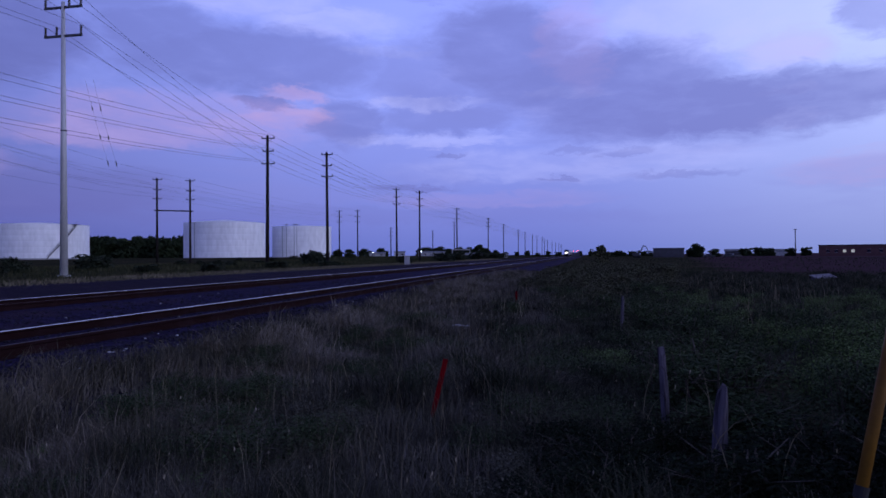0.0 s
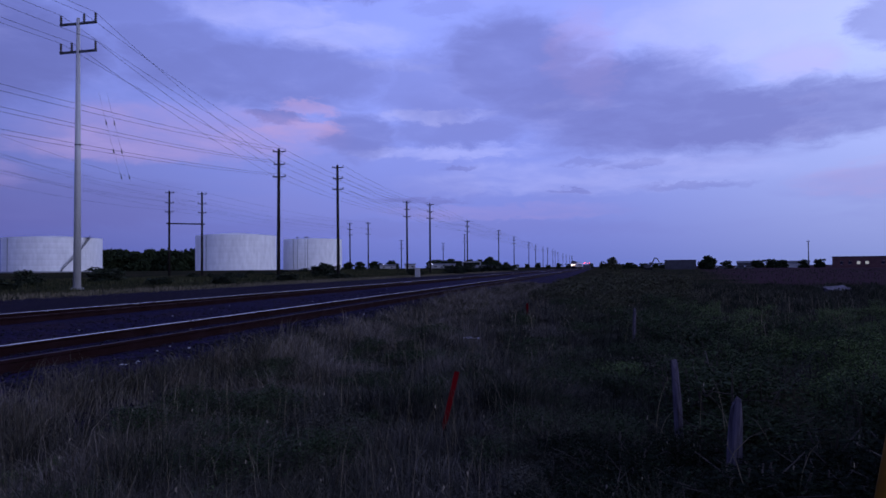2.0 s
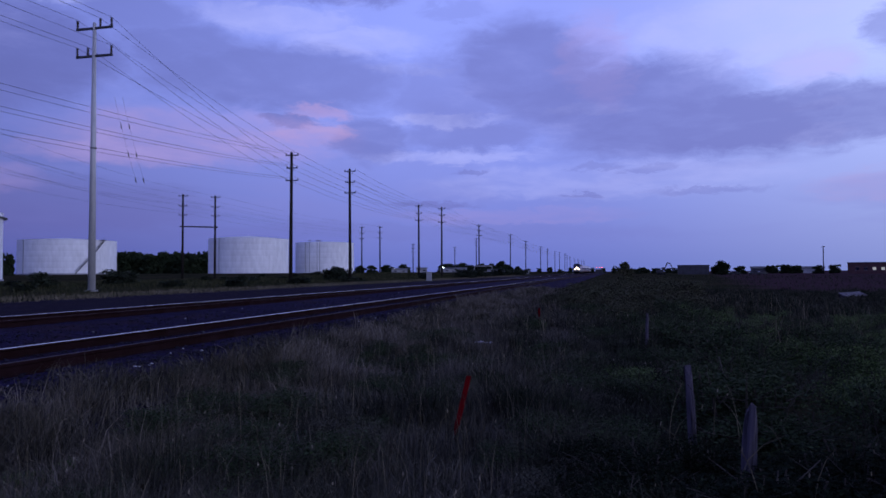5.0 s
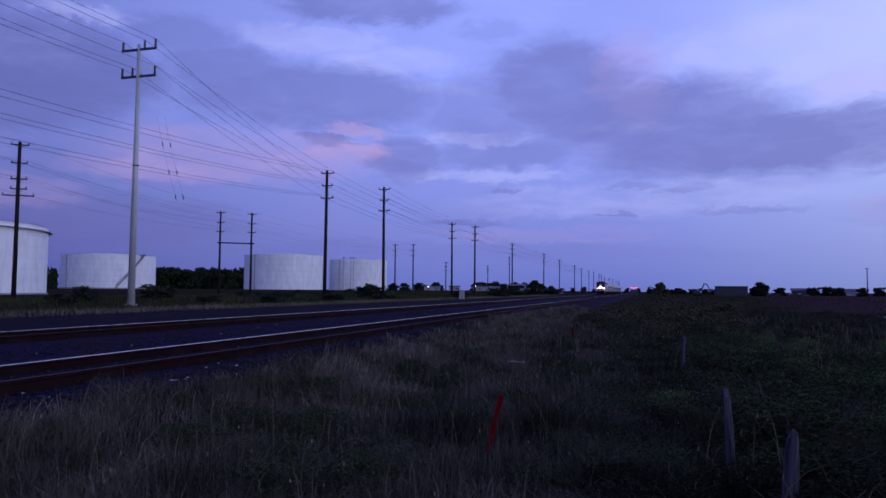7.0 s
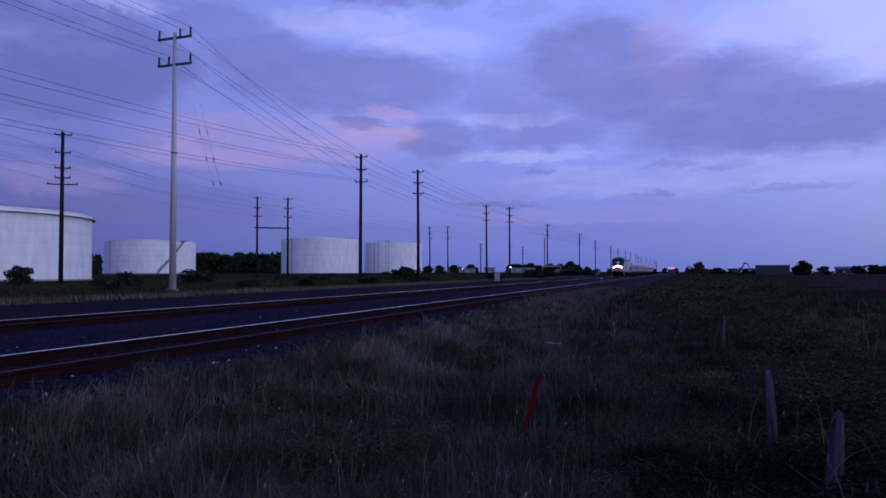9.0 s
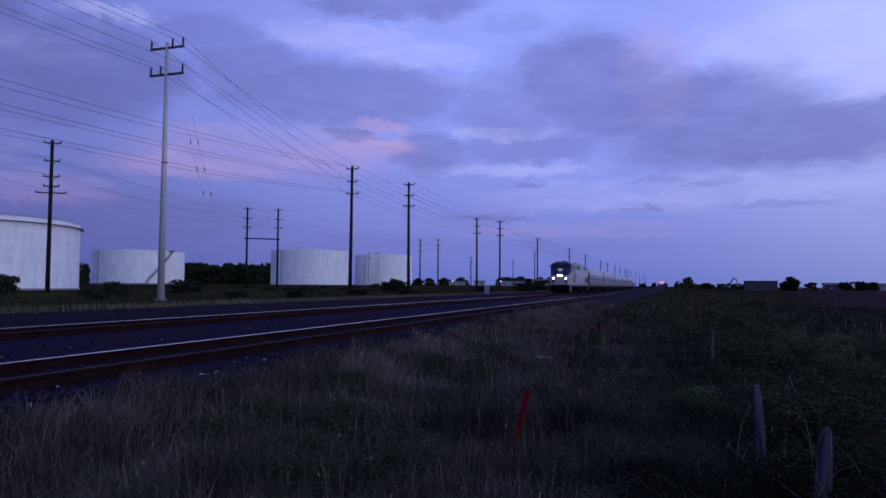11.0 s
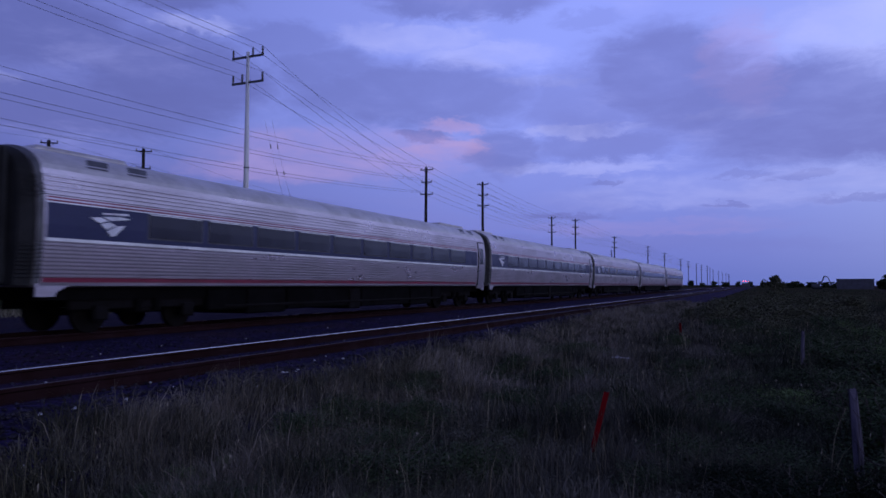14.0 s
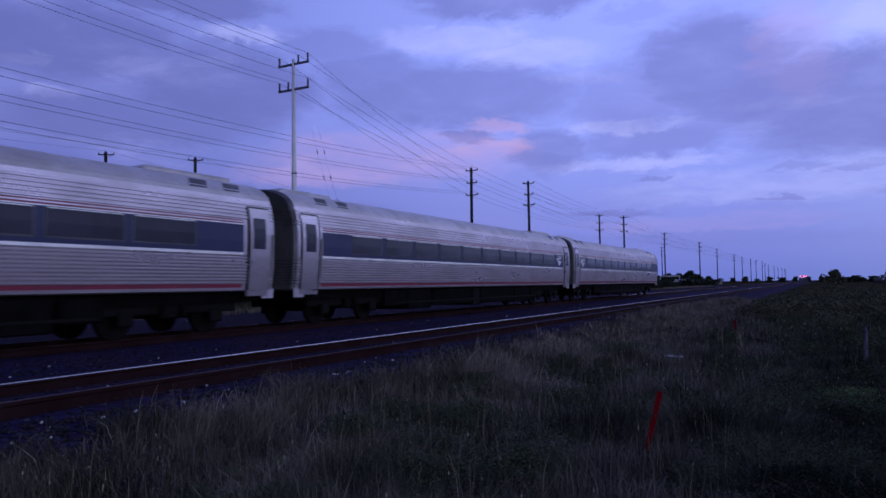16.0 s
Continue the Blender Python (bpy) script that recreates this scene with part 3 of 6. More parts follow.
def stones():
    """Loose ballast lying on the bed and its shoulders."""
    rng = np.random.default_rng(5)
    base = np.array([(1, 0, 0), (-1, 0, 0), (0, 1, 0), (0, -1, 0), (0, 0, 1), (0, 0, -1)], float)
    faces = np.array([(0, 2, 4), (2, 1, 4), (1, 3, 4), (3, 0, 4), (2, 0, 5), (1, 2, 5), (3, 1, 5), (0, 3, 5)])
    count = 26000
    y = 1.0 + 44 * rng.random(count) ** 1.5
    x = np.where(rng.random(count) < 0.6, rng.uniform(-6.6, -4.5, count), rng.uniform(-12.8, -5.0, count))
    keep = ~((np.abs(x - NEAR_X + 0.752) < 0.1) | (np.abs(x - NEAR_X - 0.752) < 0.1))
    x, y = x[keep], y[keep]
    count = len(x)
    z = np.array([bed_z(a) for a in x]) + 0.012
    z = np.maximum(z, 0.03)
    size = rng.uniform(0.018, 0.046, count)
    jitter = rng.uniform(0.55, 1.2, (count, 6, 1))
    turn = rng.uniform(0, 6.28, count)
    p = base[None] * jitter * size[:, None, None] * np.array([1.0, 0.85, 0.6])
    c, s_ = np.cos(turn)[:, None], np.sin(turn)[:, None]
    px, py = p[:, :, 0] * c - p[:, :, 1] * s_, p[:, :, 0] * s_ + p[:, :, 1] * c
    verts = np.stack([px + x[:, None], py + y[:, None], p[:, :, 2] + z[:, None]], 2).reshape(-1, 3)
    allf = (faces[None] + 6 * np.arange(count)[:, None, None]).reshape(-1, 3)
    fast_mesh("loose_stones", verts, [(allf, 3)], STONE, "grey crushed stones strewn over the railway bed", "ballast")


def fast_mesh(name, verts, groups, mat, label, category):
    """A big mesh of kind stuff, straight from arrays."""
    me = bpy.data.meshes.new(name)
    me.vertices.add(len(verts))
    me.vertices.foreach_set("co", np.asarray(verts, np.float32).ravel())
    loops = np.concatenate([g.ravel() for g, k in groups])
    starts, at = [], 0
    for g, k in groups:
        starts.append(at + k * np.arange(len(g)))
        at += g.size
    starts = np.concatenate(starts)
    me.loops.add(len(loops))
    me.loops.foreach_set("vertex_index", loops.astype(np.int32))
    me.polygons.add(len(starts))
    me.polygons.foreach_set("loop_start", starts.astype(np.int32))
    me.materials.append(mat)
    me.update(calc_edges=True)
    me.validate()
    return tagged(new(name, me), label, category, kind="stuff")


def blades(name, x, y, height, width, rng, mat, label, lean=0.5, drift=None, tilt=None):
    """Arching blades: upright at the foot, bent over towards the tip."""
    count = len(x)
    z = np.array([max(ground_z(a, b), bed_z(a) if a > -6.4 else -1) for a, b in zip(x, y)]) - 0.02
    turn = rng.uniform(0, 6.28, count)
    tilt = (rng.normal(0, lean, count) if tilt is None else tilt) * height
    drift = rng.uniform(0, 6.28, count) if drift is None else drift
    tx, ty = np.cos(drift) * tilt, np.sin(drift) * tilt
    wx, wy = np.cos(turn) * width, np.sin(turn) * width
    drop = np.clip(1.0 - 0.22 * (tilt / np.maximum(height, 0.01)) ** 2, 0.55, 1.0)
    v = np.zeros((count, 5, 3))
    v[:, 0] = np.stack([x - wx, y - wy, z], 1)
    v[:, 1] = np.stack([x + wx, y + wy, z], 1)
    v[:, 2] = np.stack([x + 0.8 * wx + 0.32 * tx, y + 0.8 * wy + 0.32 * ty, z + height * 0.62 * drop], 1)
    v[:, 3] = np.stack([x - 0.8 * wx + 0.32 * tx, y - 0.8 * wy + 0.32 * ty, z + height * 0.62 * drop], 1)
    v[:, 4] = np.stack([x + tx, y + ty, z + height * 0.97 * drop], 1)
    k = 5 * np.arange(count)[:, None]
    return fast_mesh(name, v.reshape(-1, 3), [(np.array([[0, 1, 2, 3]]) + k, 4), (np.array([[3, 2, 4]]) + k, 3)], mat, label, "grass")


def tufts(rng, cx, cy, each, spread):
    """Blades gathered in tufts that each lean their own way."""
    n = len(cx)
    pick = np.repeat(np.arange(n), each)
    m = len(pick)
    way, far = rng.uniform(0, 6.28, m), rng.random(m) ** 0.7 * spread[pick]
    x, y = cx[pick] + np.cos(way) * far, cy[pick] + np.sin(way) * far
    lean_way = rng.uniform(0, 6.28, n)[pick] + rng.normal(0, 0.9, m)
    tilt = rng.uniform(0.3, 1.35, n)[pick] + rng.normal(0, 0.34, m)
    return pick, x, y, lean_way, tilt


def grass():
    rng = np.random.default_rng(9)
    # the meadow beside the camera: tufts, denser near by, taller in patches
    n = 12000
    cy = 1.2 + 58 * rng.random(n) ** 1.9
    cx = rng.uniform(-1, 1, n)
    cx = np.where(cx < 0, cx * (5.45 + 0.7 * rng.random(n)), cx * (5 + 0.35 * cy))
    patch = np.array([noise.noise((a * 0.45, b * 0.45, 2.0)) for a, b in zip(cx, cy)])
    thin = np.array([noise.noise((a * 1.1, b * 1.1, 8.0)) for a, b in zip(cx, cy)])
    verge = np.clip((cx + 6.25) / 0.8, 0.1, 1.0)
    keep = ((cx < 0.75) | (cy > 17) | (rng.random(n) < 0.22)) & (rng.random(n) < 0.85 + 0.9 * thin) & (rng.random(n) < verge + 0.25)
    cx, cy, patch, verge, thin = cx[keep], cy[keep], patch[keep], verge[keep], thin[keep]
    tall = np.clip((0.25 + 0.36 * patch + 0.18 * rng.random(len(cx)) + 0.2 * thin) * (0.5 + 0.5 * verge), 0.07, 0.58)
    # dry grass towards the line, dimmer green grass among the weeds
    dry = cx + 0.9 * patch + 0.5 * thin < np.where(cy < 17, np.where(cy < 6, -0.65, -0.1), -0.6 - 0.02 * cy)
    pale = cx + 0.8 * patch < -3.3
    for name, mat, kind, label in (("verge_tufts", GRASS_PALE, dry & pale, "pale dry grass tufts along the stone bed"), ("meadow_grass", GRASS, dry & ~pale, "tangled dry and green meadow grass beside the railway"),
                                   ("weedy_grass", GRASS_DIM, ~dry, "dim green grass growing between the weeds")):
        pick, x, y, way, tilt = tufts(rng, cx[kind], cy[kind], 46, rng.uniform(0.10, 0.40, int(kind.sum())) * np.clip(cy[kind] / 14, 1, 2.2))
        h = tall[kind][pick] * rng.uniform(0.45, 1.15, len(x))
        w = 0.0026 * np.clip(y / 6.0, 1.0, 5.0) * rng.uniform(0.6, 1.6, len(x))
        blades(name, x, y, h, w, rng, mat, label, drift=way, tilt=tilt)
    # low matted thatch that fills the gaps between the tufts
    count = 90000
    y = 1.8 + 20 * rng.random(count) ** 1.6
    x = rng.uniform(-5.75, -0.1, count)
    patch = np.array([noise.noise((a * 0.8, b * 0.8, 12.0)) for a, b in zip(x, y)])
    keep = rng.random(count) < 0.62 + 0.8 * patch
    x, y, patch = x[keep], y[keep], patch[keep]
    h = np.clip(0.15 + 0.14 * patch + 0.10 * rng.random(len(x)), 0.05, 0.34)
    blades("matted_grass", x, y, h, 0.0042 * np.clip(y / 6.0, 1.0, 3.0) * rng.uniform(0.6, 1.5, len(x)), rng, GRASS_MAT, "low matted dry grass and herbs under the taller tufts", 1.0)
    # tall stalks with pale heads
    count = 1900
    y = 2.0 + 40 * rng.random(count) ** 1.8
    x = rng.uniform(-5.2, -0.4, count)
    x = np.where(y > 12, rng.uniform(-5.2, 8, count), x)
    blades("tall_grass_stalks", x, y, rng.uniform(0.45, 0.85, count), 0.0018 * np.clip(y / 6, 1, 4), rng, GRASS_FAR, "tall pale grass stalks standing out of the meadow", 0.38)
    # pale seed heads caught among the stalks
    count = 700
    y = 2.6 + 26 * rng.random(count) ** 1.7
    x = rng.uniform(-5.2, 2.4, count)
    z = rng.uniform(0.25, 0.62, count)
    size = rng.uniform(0.003, 0.007, count) * np.clip(y / 9, 1, 2)
    turn = rng.uniform(0, 6.28, count)
    c, s_ = np.cos(turn) * size, np.sin(turn) * size
    v = np.stack([np.stack([x - c, y - s_, z], 1), np.stack([x + 0.4 * s_, y + 0.4 * c, z - size * 2.4], 1), np.stack([x + c, y + s_, z + size], 1), np.stack([x, y, z + size * 3.2], 1)], 1)
    fast_mesh("grass_seed_heads", v.reshape(-1, 3), [(np.array([[0, 1, 2, 3]]) + 4 * np.arange(count)[:, None], 4)], SEED, "pale dry seed heads scattered through the meadow grass", "grass")
    # far side of the line
    count = 16000
    y = 15 + 240 * rng.random(count) ** 1.4
    x = rng.uniform(-35.0, -29.3, count)
    blades("verge_grass", x, y, rng.uniform(0.10, 0.34, count), rng.uniform(0.012, 0.03, count) * np.clip(y / 60, 1, 3), rng, GRASS_FAR, "pale dry grass along the edge of the cinder track")
    count = 7000
    y = 14 + 150 * rng.random(count) ** 1.5
    x = rng.uniform(-29.5, -17.5, count)
    patch = np.array([noise.noise((a * 0.25, b * 0.08, 15.0)) for a, b in zip(x, y)])
    keep = rng.random(count) < 0.25 + 1.4 * patch
    x, y = x[keep], y[keep]
    blades("cinder_weeds", x, y, rng.uniform(0.24, 0.36, len(x)), rng.uniform(0.010, 0.022, len(x)) * np.clip(y / 50, 1, 3), rng, GRASS_DIM, "sparse low weeds on the cinder track", 0.8)
    count = 52000
    x = rng.uniform(-85, -33.5, count)
    y = 10 + 250 * rng.random(count) ** 1.4
    patch = np.array([noise.noise((a * 0.12, b * 0.12, 5.0)) for a, b in zip(x, y)])
    h = np.clip(0.30 + 0.4 * patch + 0.2 * rng.random(count), 0.12, 0.9) * np.where(x > -45, 0.55, 1.0)
    blades("rough_grass", x, y, h, rng.uniform(0.014, 0.038, count) * np.clip(y / 60, 1, 3), rng, GRASS_ROUGH, "rough dark green grass between the railway and the tanks")
    count = 34000
    x, y = rng.uniform(-5.2, 9.0, count), rng.uniform(-9.0, 1.6, count)
    blades("trodden_grass", x, y, rng.uniform(0.08, 0.30, count), rng.uniform(0.003, 0.006, count), rng, GRASS, "short meadow grass where the camera stands", 0.9)
    count = 9000
    y = 45 + 230 * rng.random(count) ** 1.3
    x = -4.5 + (0.45 * y + 10) * rng.random(count)
    h = rng.uniform(0.08, 0.35, count)
    blades("field_stubble", x, y, h, rng.uniform(0.012, 0.03, count) * np.clip(y / 70, 1, 3), rng, GRASS_DIM, "short stubble and weeds over the open field")


land()
stone_bed()
stones()
grass()
# ---- power lines ----
def polar(azimuth, distance, z=0.0):
    a = radians(azimuth)
    return (distance * math.sin(a), distance * math.cos(a), z)


def turned(x, y, z, profile, sides=8):
    """One piece turned about an upright axis: radius, height."""
    return Shape().loft([[(x + r * math.cos(2 * math.pi * i / sides), y + r * math.sin(2 * math.pi * i / sides), z + h) for i in range(sides)] for r, h in profile])


def wood_pole(x, y, top, label, arms=((0.35, 1.0), (2.2, 0.85), (4.0, 1.0)), turn=0.0, lean=0.0):
    z = ground_z(x, y) - 0.3
    h = top - z
    pole = thing("utility_pole", label, "utility pole", "poles along the railway", m=pose(x, y, z, 0, lean, turn))
    part("shaft", Shape().tube((0, 0, 0), (0, 0, h), 0.275, 0.19, 12), WOOD_POLE, pole, smooth=True)
    cap = Shape().tube((0, 0, h), (0, 0, h + 0.25), 0.03, 0.02, 6)
    part("pole_top_pin", cap, DARK_STEEL, pole)
    for drop, half in arms:
        zz = h - drop
        arm = part("crossarm", Shape().box(-half, 0.13, zz - 0.07, half, 0.24, zz + 0.07, bevel=0.012), WOOD_POLE, pole)
        for sx in (-1, 1):
            part("insulator", Shape().tube((sx * (half - 0.1), 0.185, zz + 0.07), (sx * (half - 0.1), 0.185, zz + 0.22), 0.075, 0.06, 8)
                 .tube((sx * (half - 0.1), 0.185, zz + 0.22), (sx * (half - 0.1), 0.185, zz + 0.32), 0.085, 0.05, 8), PORCELAIN, arm)
            part("brace", Shape().bar((sx * half * 0.6, 0.185, zz - 0.05), (0, 0.15, zz - 0.5), 0.03), DARK_STEEL, arm)
    return pole


def wire(a, b, sag, r=0.014, label="thin power line wire slung between poles", mat=None):
    data = bpy.data.curves.new("power_line", "CURVE")
    data.dimensions, data.bevel_depth, data.bevel_resolution = "3D", r, 1
    sp = data.splines.new("POLY")
    sp.points.add(24)
    a, b = Vector(a), Vector(b)
    for i, p in enumerate(sp.points):
        u = i / 24
        q = a.lerp(b, u)
        p.co = (q.x, q.y, q.z - 4 * sag * u * (1 - u), 1)
    data.materials.append(mat or WIRE)
    return tagged(new("power_line", data), label, "power line", "wires of the power lines")


def arm_points(x, y, top, arms=((0.35, 1.0), (2.2, 0.85), (4.0, 1.0))):
    return [(x + sx * (half - 0.1), y + 0.18, top - drop + 0.3) for drop, half in arms for sx in (-1, 1)]


def steel_pole():
    x, y, top = -40.9, 48.8, 22.2
    z = ground_z(x, y) - 0.1
    h = top - z
    pole = thing("steel_pole", "tall pale galvanised steel power pole with two crossarms", "power pole", m=pose(x, y, z))
    part("shaft", Shape().tube((0, 0, 0), (0, 0, h), 0.30, 0.135, 16), GALVANISED, pole, smooth=True)
    part("foundation", Shape().tube((0, 0, -0.2), (0, 0, 0.25), 0.5, 0.48, 16), TANK_TRIM, pole)
    ends = []
    for k, (drop, spots) in enumerate(((0.45, (-1.62, 0.55, 1.62)), (2.75, (-1.62, -0.6, 1.62)))):
        zz = h - drop
        arm = part("crossarm", Shape().box(-1.72, -0.08, zz - 0.09, 1.72, 0.08, zz + 0.09, bevel=0.015), DARK_STEEL, pole)
        for sx in spots:
            s = turned(sx, 0, zz + 0.09, [(r, 0.14 * j + h) for j in range(5) for r, h in ((0.06, 0.0), (0.12, 0.06), (0.11, 0.08), (0.055, 0.10))])
            part("insulator", s, PORCELAIN, arm)
            ends.append((x + sx, y, z + zz + 0.8))
    part("bolted_band", Shape().tube((0, 0, h * 0.53), (0, 0, h * 0.53 + 0.10), 0.235, 0.235, 14).box(0.20, -0.06, h * 0.53, 0.29, 0.06, h * 0.53 + 0.12), DARK_STEEL, pole)
    return ends


def power_lines():
    ends = steel_pole()
    a_line = [(-44.8, 93.2), (-48.0, 174.0), (-47.2, 254.0), (-46.8, 395.0), (-47.5, 541.0), (-46.0, 645.0)]
    b_line = [(-42.4, 110.6), (-44.1, 182.8), (-45.6, 324.4), (-47.6, 488.0), (-46.8, 604.0), (-44.0, 688.0)]
    dark = "dark weathered wooden utility pole with short crossarms and insulators"
    for k, (x, y) in enumerate(a_line + b_line):
        wood_pole(x, y, 19.0, dark, lean=random.uniform(-0.5, 0.5), turn=random.uniform(-4, 4))
    for k in range(7):
        wood_pole(-46 + random.uniform(-2, 2), 760 + 82 * k, 19.0, dark)
    tops_a = [arm_points(x, y, 19.0) for x, y in a_line]
    tops_b = [arm_points(x, y, 19.0) for x, y in b_line]
    for p, q in zip(ends, tops_a[0]):
        wire(p, q, 0.5)
    for p in ends:
        wire(p, (p[0] + 2.0, p[1] - 62, p[2] + 0.5), 1.2)
    for line in (tops_a, tops_b):
        for one, two in zip(line[:4], line[1:5]):
            for p, q in zip(one, two):
                wire(p, q, 1.0, 0.016)
    for p, fall in zip(tops_a[0], (2.75, 2.75, 2.36, 2.36, 2.17, 2.17)):
        wire(p, (p[0] + 0.8, -20.0, p[2] - fall), 2.0, 0.016)
    # the second line, pairs of poles standing side by side
    pairs = [((-77.9, 57.2), (-71.7, 65.8)), ((-91.6, 137.0), (-86.3, 141.3)), ((-91.7, 251.4), (-84.4, 251.1))]
    arms = ((0.3, 1.0), (2.5, 0.9), (4.5, 0.9))
    more = ((0.3, 1.0), (2.5, 0.9), (4.4, 0.9), (5.6, 0.9), (6.4, 1.7))
    spans = []
    for k, pair in enumerate(pairs):
        for x, y in pair:
            wood_pole(x, y, 19.0, "dark wooden pole of a paired power line, several crossarms", more if k == 0 else arms, turn=35 if k == 0 else 20)
        spans.append([(x + sx * 0.8, y, 19.0 - d + 0.3) for x, y in pair for d, sx in ((0.3, 1), (2.5, -1), (2.5, 1), (4.5, 1))])
    (xa, ya), (xb, yb) = pairs[1]
    beam = part("tie_beam", Shape().box(-0.6, -0.34, -0.12, 7.4, -0.22, 0.13).box(-0.6, 0.22, -0.12, 7.4, 0.34, 0.13), WOOD_POLE)
    beam.matrix_world = pose(xa, ya, 11.95, 0, 0, math.degrees(math.atan2(yb - ya, xb - xa)))
    tagged(beam, "horizontal timber beam tying two wooden poles together", "tie beam")
    for one, two in zip(spans, spans[1:]):
        for p, q in zip(one, two):
            wire(p, q, 1.1, 0.013)
    for p in spans[0]:
        wire(p, (p[0] - 4, p[1] - 70, p[2] + 0.5), 1.2, 0.013)
    # slack jumpers hanging from the near line, with small clamps
    for k in range(2):
        a, b = Vector(polar(-38.6 + 0.55 * k, 74.0, 18.6)), Vector(polar(-37.0 + 0.55 * k, 74.0, 10.3))
        jumper = wire(a, b, 0.3, 0.008, "slack jumper wire with small clamps below the power line")
        for u in (0.30, 0.62, 0.94):
            p = a.lerp(b, u) - Vector((0, 0, 1.2 * u * (1 - u)))
            part("wire_clamp", Shape().tube(p + Vector((-0.04, 0, 0.22)), p + Vector((0.04, 0, -0.22)), 0.035, 0.06, 8), DARK_STEEL, jumper)
    wood_pole(*polar(14.92, 372)[:2], 13.0, "lone wooden utility pole beyond the field", ((0.4, 0.8),))
    wood_pole(*polar(-12.5, 430)[:2], 17.0, dark)
    wood_pole(*polar(-10.75, 372)[:2], 19.5, dark)
    wood_pole(*polar(-15.9, 330)[:2], 15.0, dark)


# ---- oil tanks and the switchyard ----
def tank(x, y, z, r, h, cone, label, stair=None, rail=False):
    t = thing("storage_tank", label, "storage tank", "white oil tanks", m=pose(x, y, z))
    sides = 120
    ring = lambda rr, zz: [(rr * math.cos(2 * math.pi * i / sides), rr * math.sin(2 * math.pi * i / sides), zz) for i in range(sides)]
    s = Shape()
    rows, courses = [], 6
    for i in range(courses):
        a, b = h * i / courses, h * (i + 1) / courses
        rr = r - 0.004 * i
        rows += [ring(rr, a + 0.01), ring(rr, b - 0.01), ring(rr - 0.004, b)]
    s.loft(rows, caps=False)
    part("shell", s, TANK, t, smooth=True)
    part("roof", Shape().loft([ring(r + 0.06, h - 0.04), ring(r + 0.06, h + 0.06), ring(r * 0.5, h + cone * 0.55), ring(0.4, h + cone)]), TANK, t, "low cone roof", smooth=False)
    part("base_ring", Shape().loft([ring(r + 0.35, -1.2), ring(r + 0.3, 0.12)]), TANK_TRIM, t)
    if rail:
        g = Shape()
        for i in range(sides):
            c, q = ring(r - 0.9, h), ring(r - 0.9, h + 0.55)
            g.bar(c[i], q[i], 0.05)
            g.bar(q[i], q[(i + 1) % sides], 0.05)
            g.bar(((c[i][0] + q[i][0]) / 2, c[i][1], h + 0.28), (c[(i + 1) % sides][0], c[(i + 1) % sides][1], h + 0.28), 0.04)
        part("guard_rail", g, TANK_TRIM, t)
        part("wind_girder", Shape().loft([ring(r + 0.02, h - 1.0), ring(r + 0.8, h - 0.95), ring(r + 0.8, h - 0.85), ring(r + 0.02, h - 0.8)], caps=False), TANK_TRIM, t)
    if stair:
        a0, a1 = (radians(90 - q) for q in stair)
        g = Shape()
        k = 34
        for i in range(k):
            u = i / (k - 1)
            a = a0 + (a1 - a0) * u
            p = lambda rr, dz: (rr * math.cos(a), rr * math.sin(a), h * u + dz)
            g.bar(p(r + 0.05, 0), p(r + 1.0, 0), 0.12)
            g.bar(p(r + 1.0, 0), p(r + 1.0, 1.1), 0.06)
            if i:
                b = a0 + (a1 - a0) * (i - 1) / (k - 1)
                o = lambda rr, dz: (rr * math.cos(b), rr * math.sin(b), h * (i - 1) / (k - 1) + dz)
                g.bar(o(r + 1.0, 0), p(r + 1.0, 0), 0.18)
                g.bar(o(r + 1.0, 1.1), p(r + 1.0, 1.1), 0.08)
        c = (r * math.cos(a1), r * math.sin(a1))
        g.box(c[0] - 1.2, c[1] - 1.6, h - 0.1, c[0] + 1.2, c[1] + 1.0, h + 0.1)
        part("stair", g, DARK_STEEL, t, "dark steel stair climbing round the shell")
    pipe = Shape()
    for i in range(1):
        a = radians(90 - 196)
        pipe.tube(((r + 0.15) * math.cos(a), (r + 0.15) * math.sin(a), 0), ((r + 0.15) * math.cos(a), (r + 0.15) * math.sin(a), h), 0.12, sides=8)
    part("standpipe", pipe, TANK_TRIM, t)
    return t


def tanks():
    white = "round white-painted steel oil tank with a low cone roof"
    x, y, _ = polar(-53.3, 180)
    tank(x, y, 0.45, 24.5, 14.0, 0.7, "large round white oil tank with a railed rim and wind girder", rail=True)
    x, y, _ = polar(-41.5, 330)
    tank(x, y, 1.7, 18.3, 13.4, 1.3, "round white-painted steel oil tank with an outside stair", stair=(131, 96))
    x, y, _ = polar(-28.87, 320)
    tank(x, y, 1.4, 17.0, 14.9, 1.6, white)
    x, y, _ = polar(-23.0, 345)
    tank(x, y, 0.9, 13.9, 14.9, 0.8, white)
    # yard lamps before the far tank
    for az in (-24.2, -23.6, -23.4):
        x, y, _ = polar(az, 312)
        z = ground_z(x, y)
        lamp = thing("yard_lamp", "tall unlit yard lamp post before a white tank", "lamp post", m=pose(x, y, z))
        part("post", Shape().tube((0, 0, 0), (0, 0, 14.0), 0.14, 0.09, 8), TANK_TRIM, lamp)
        part("lamp_head", Shape().box(-0.5, -0.25, 14.0, 0.5, 0.25, 14.35, bevel=0.05), DARK_STEEL, lamp)


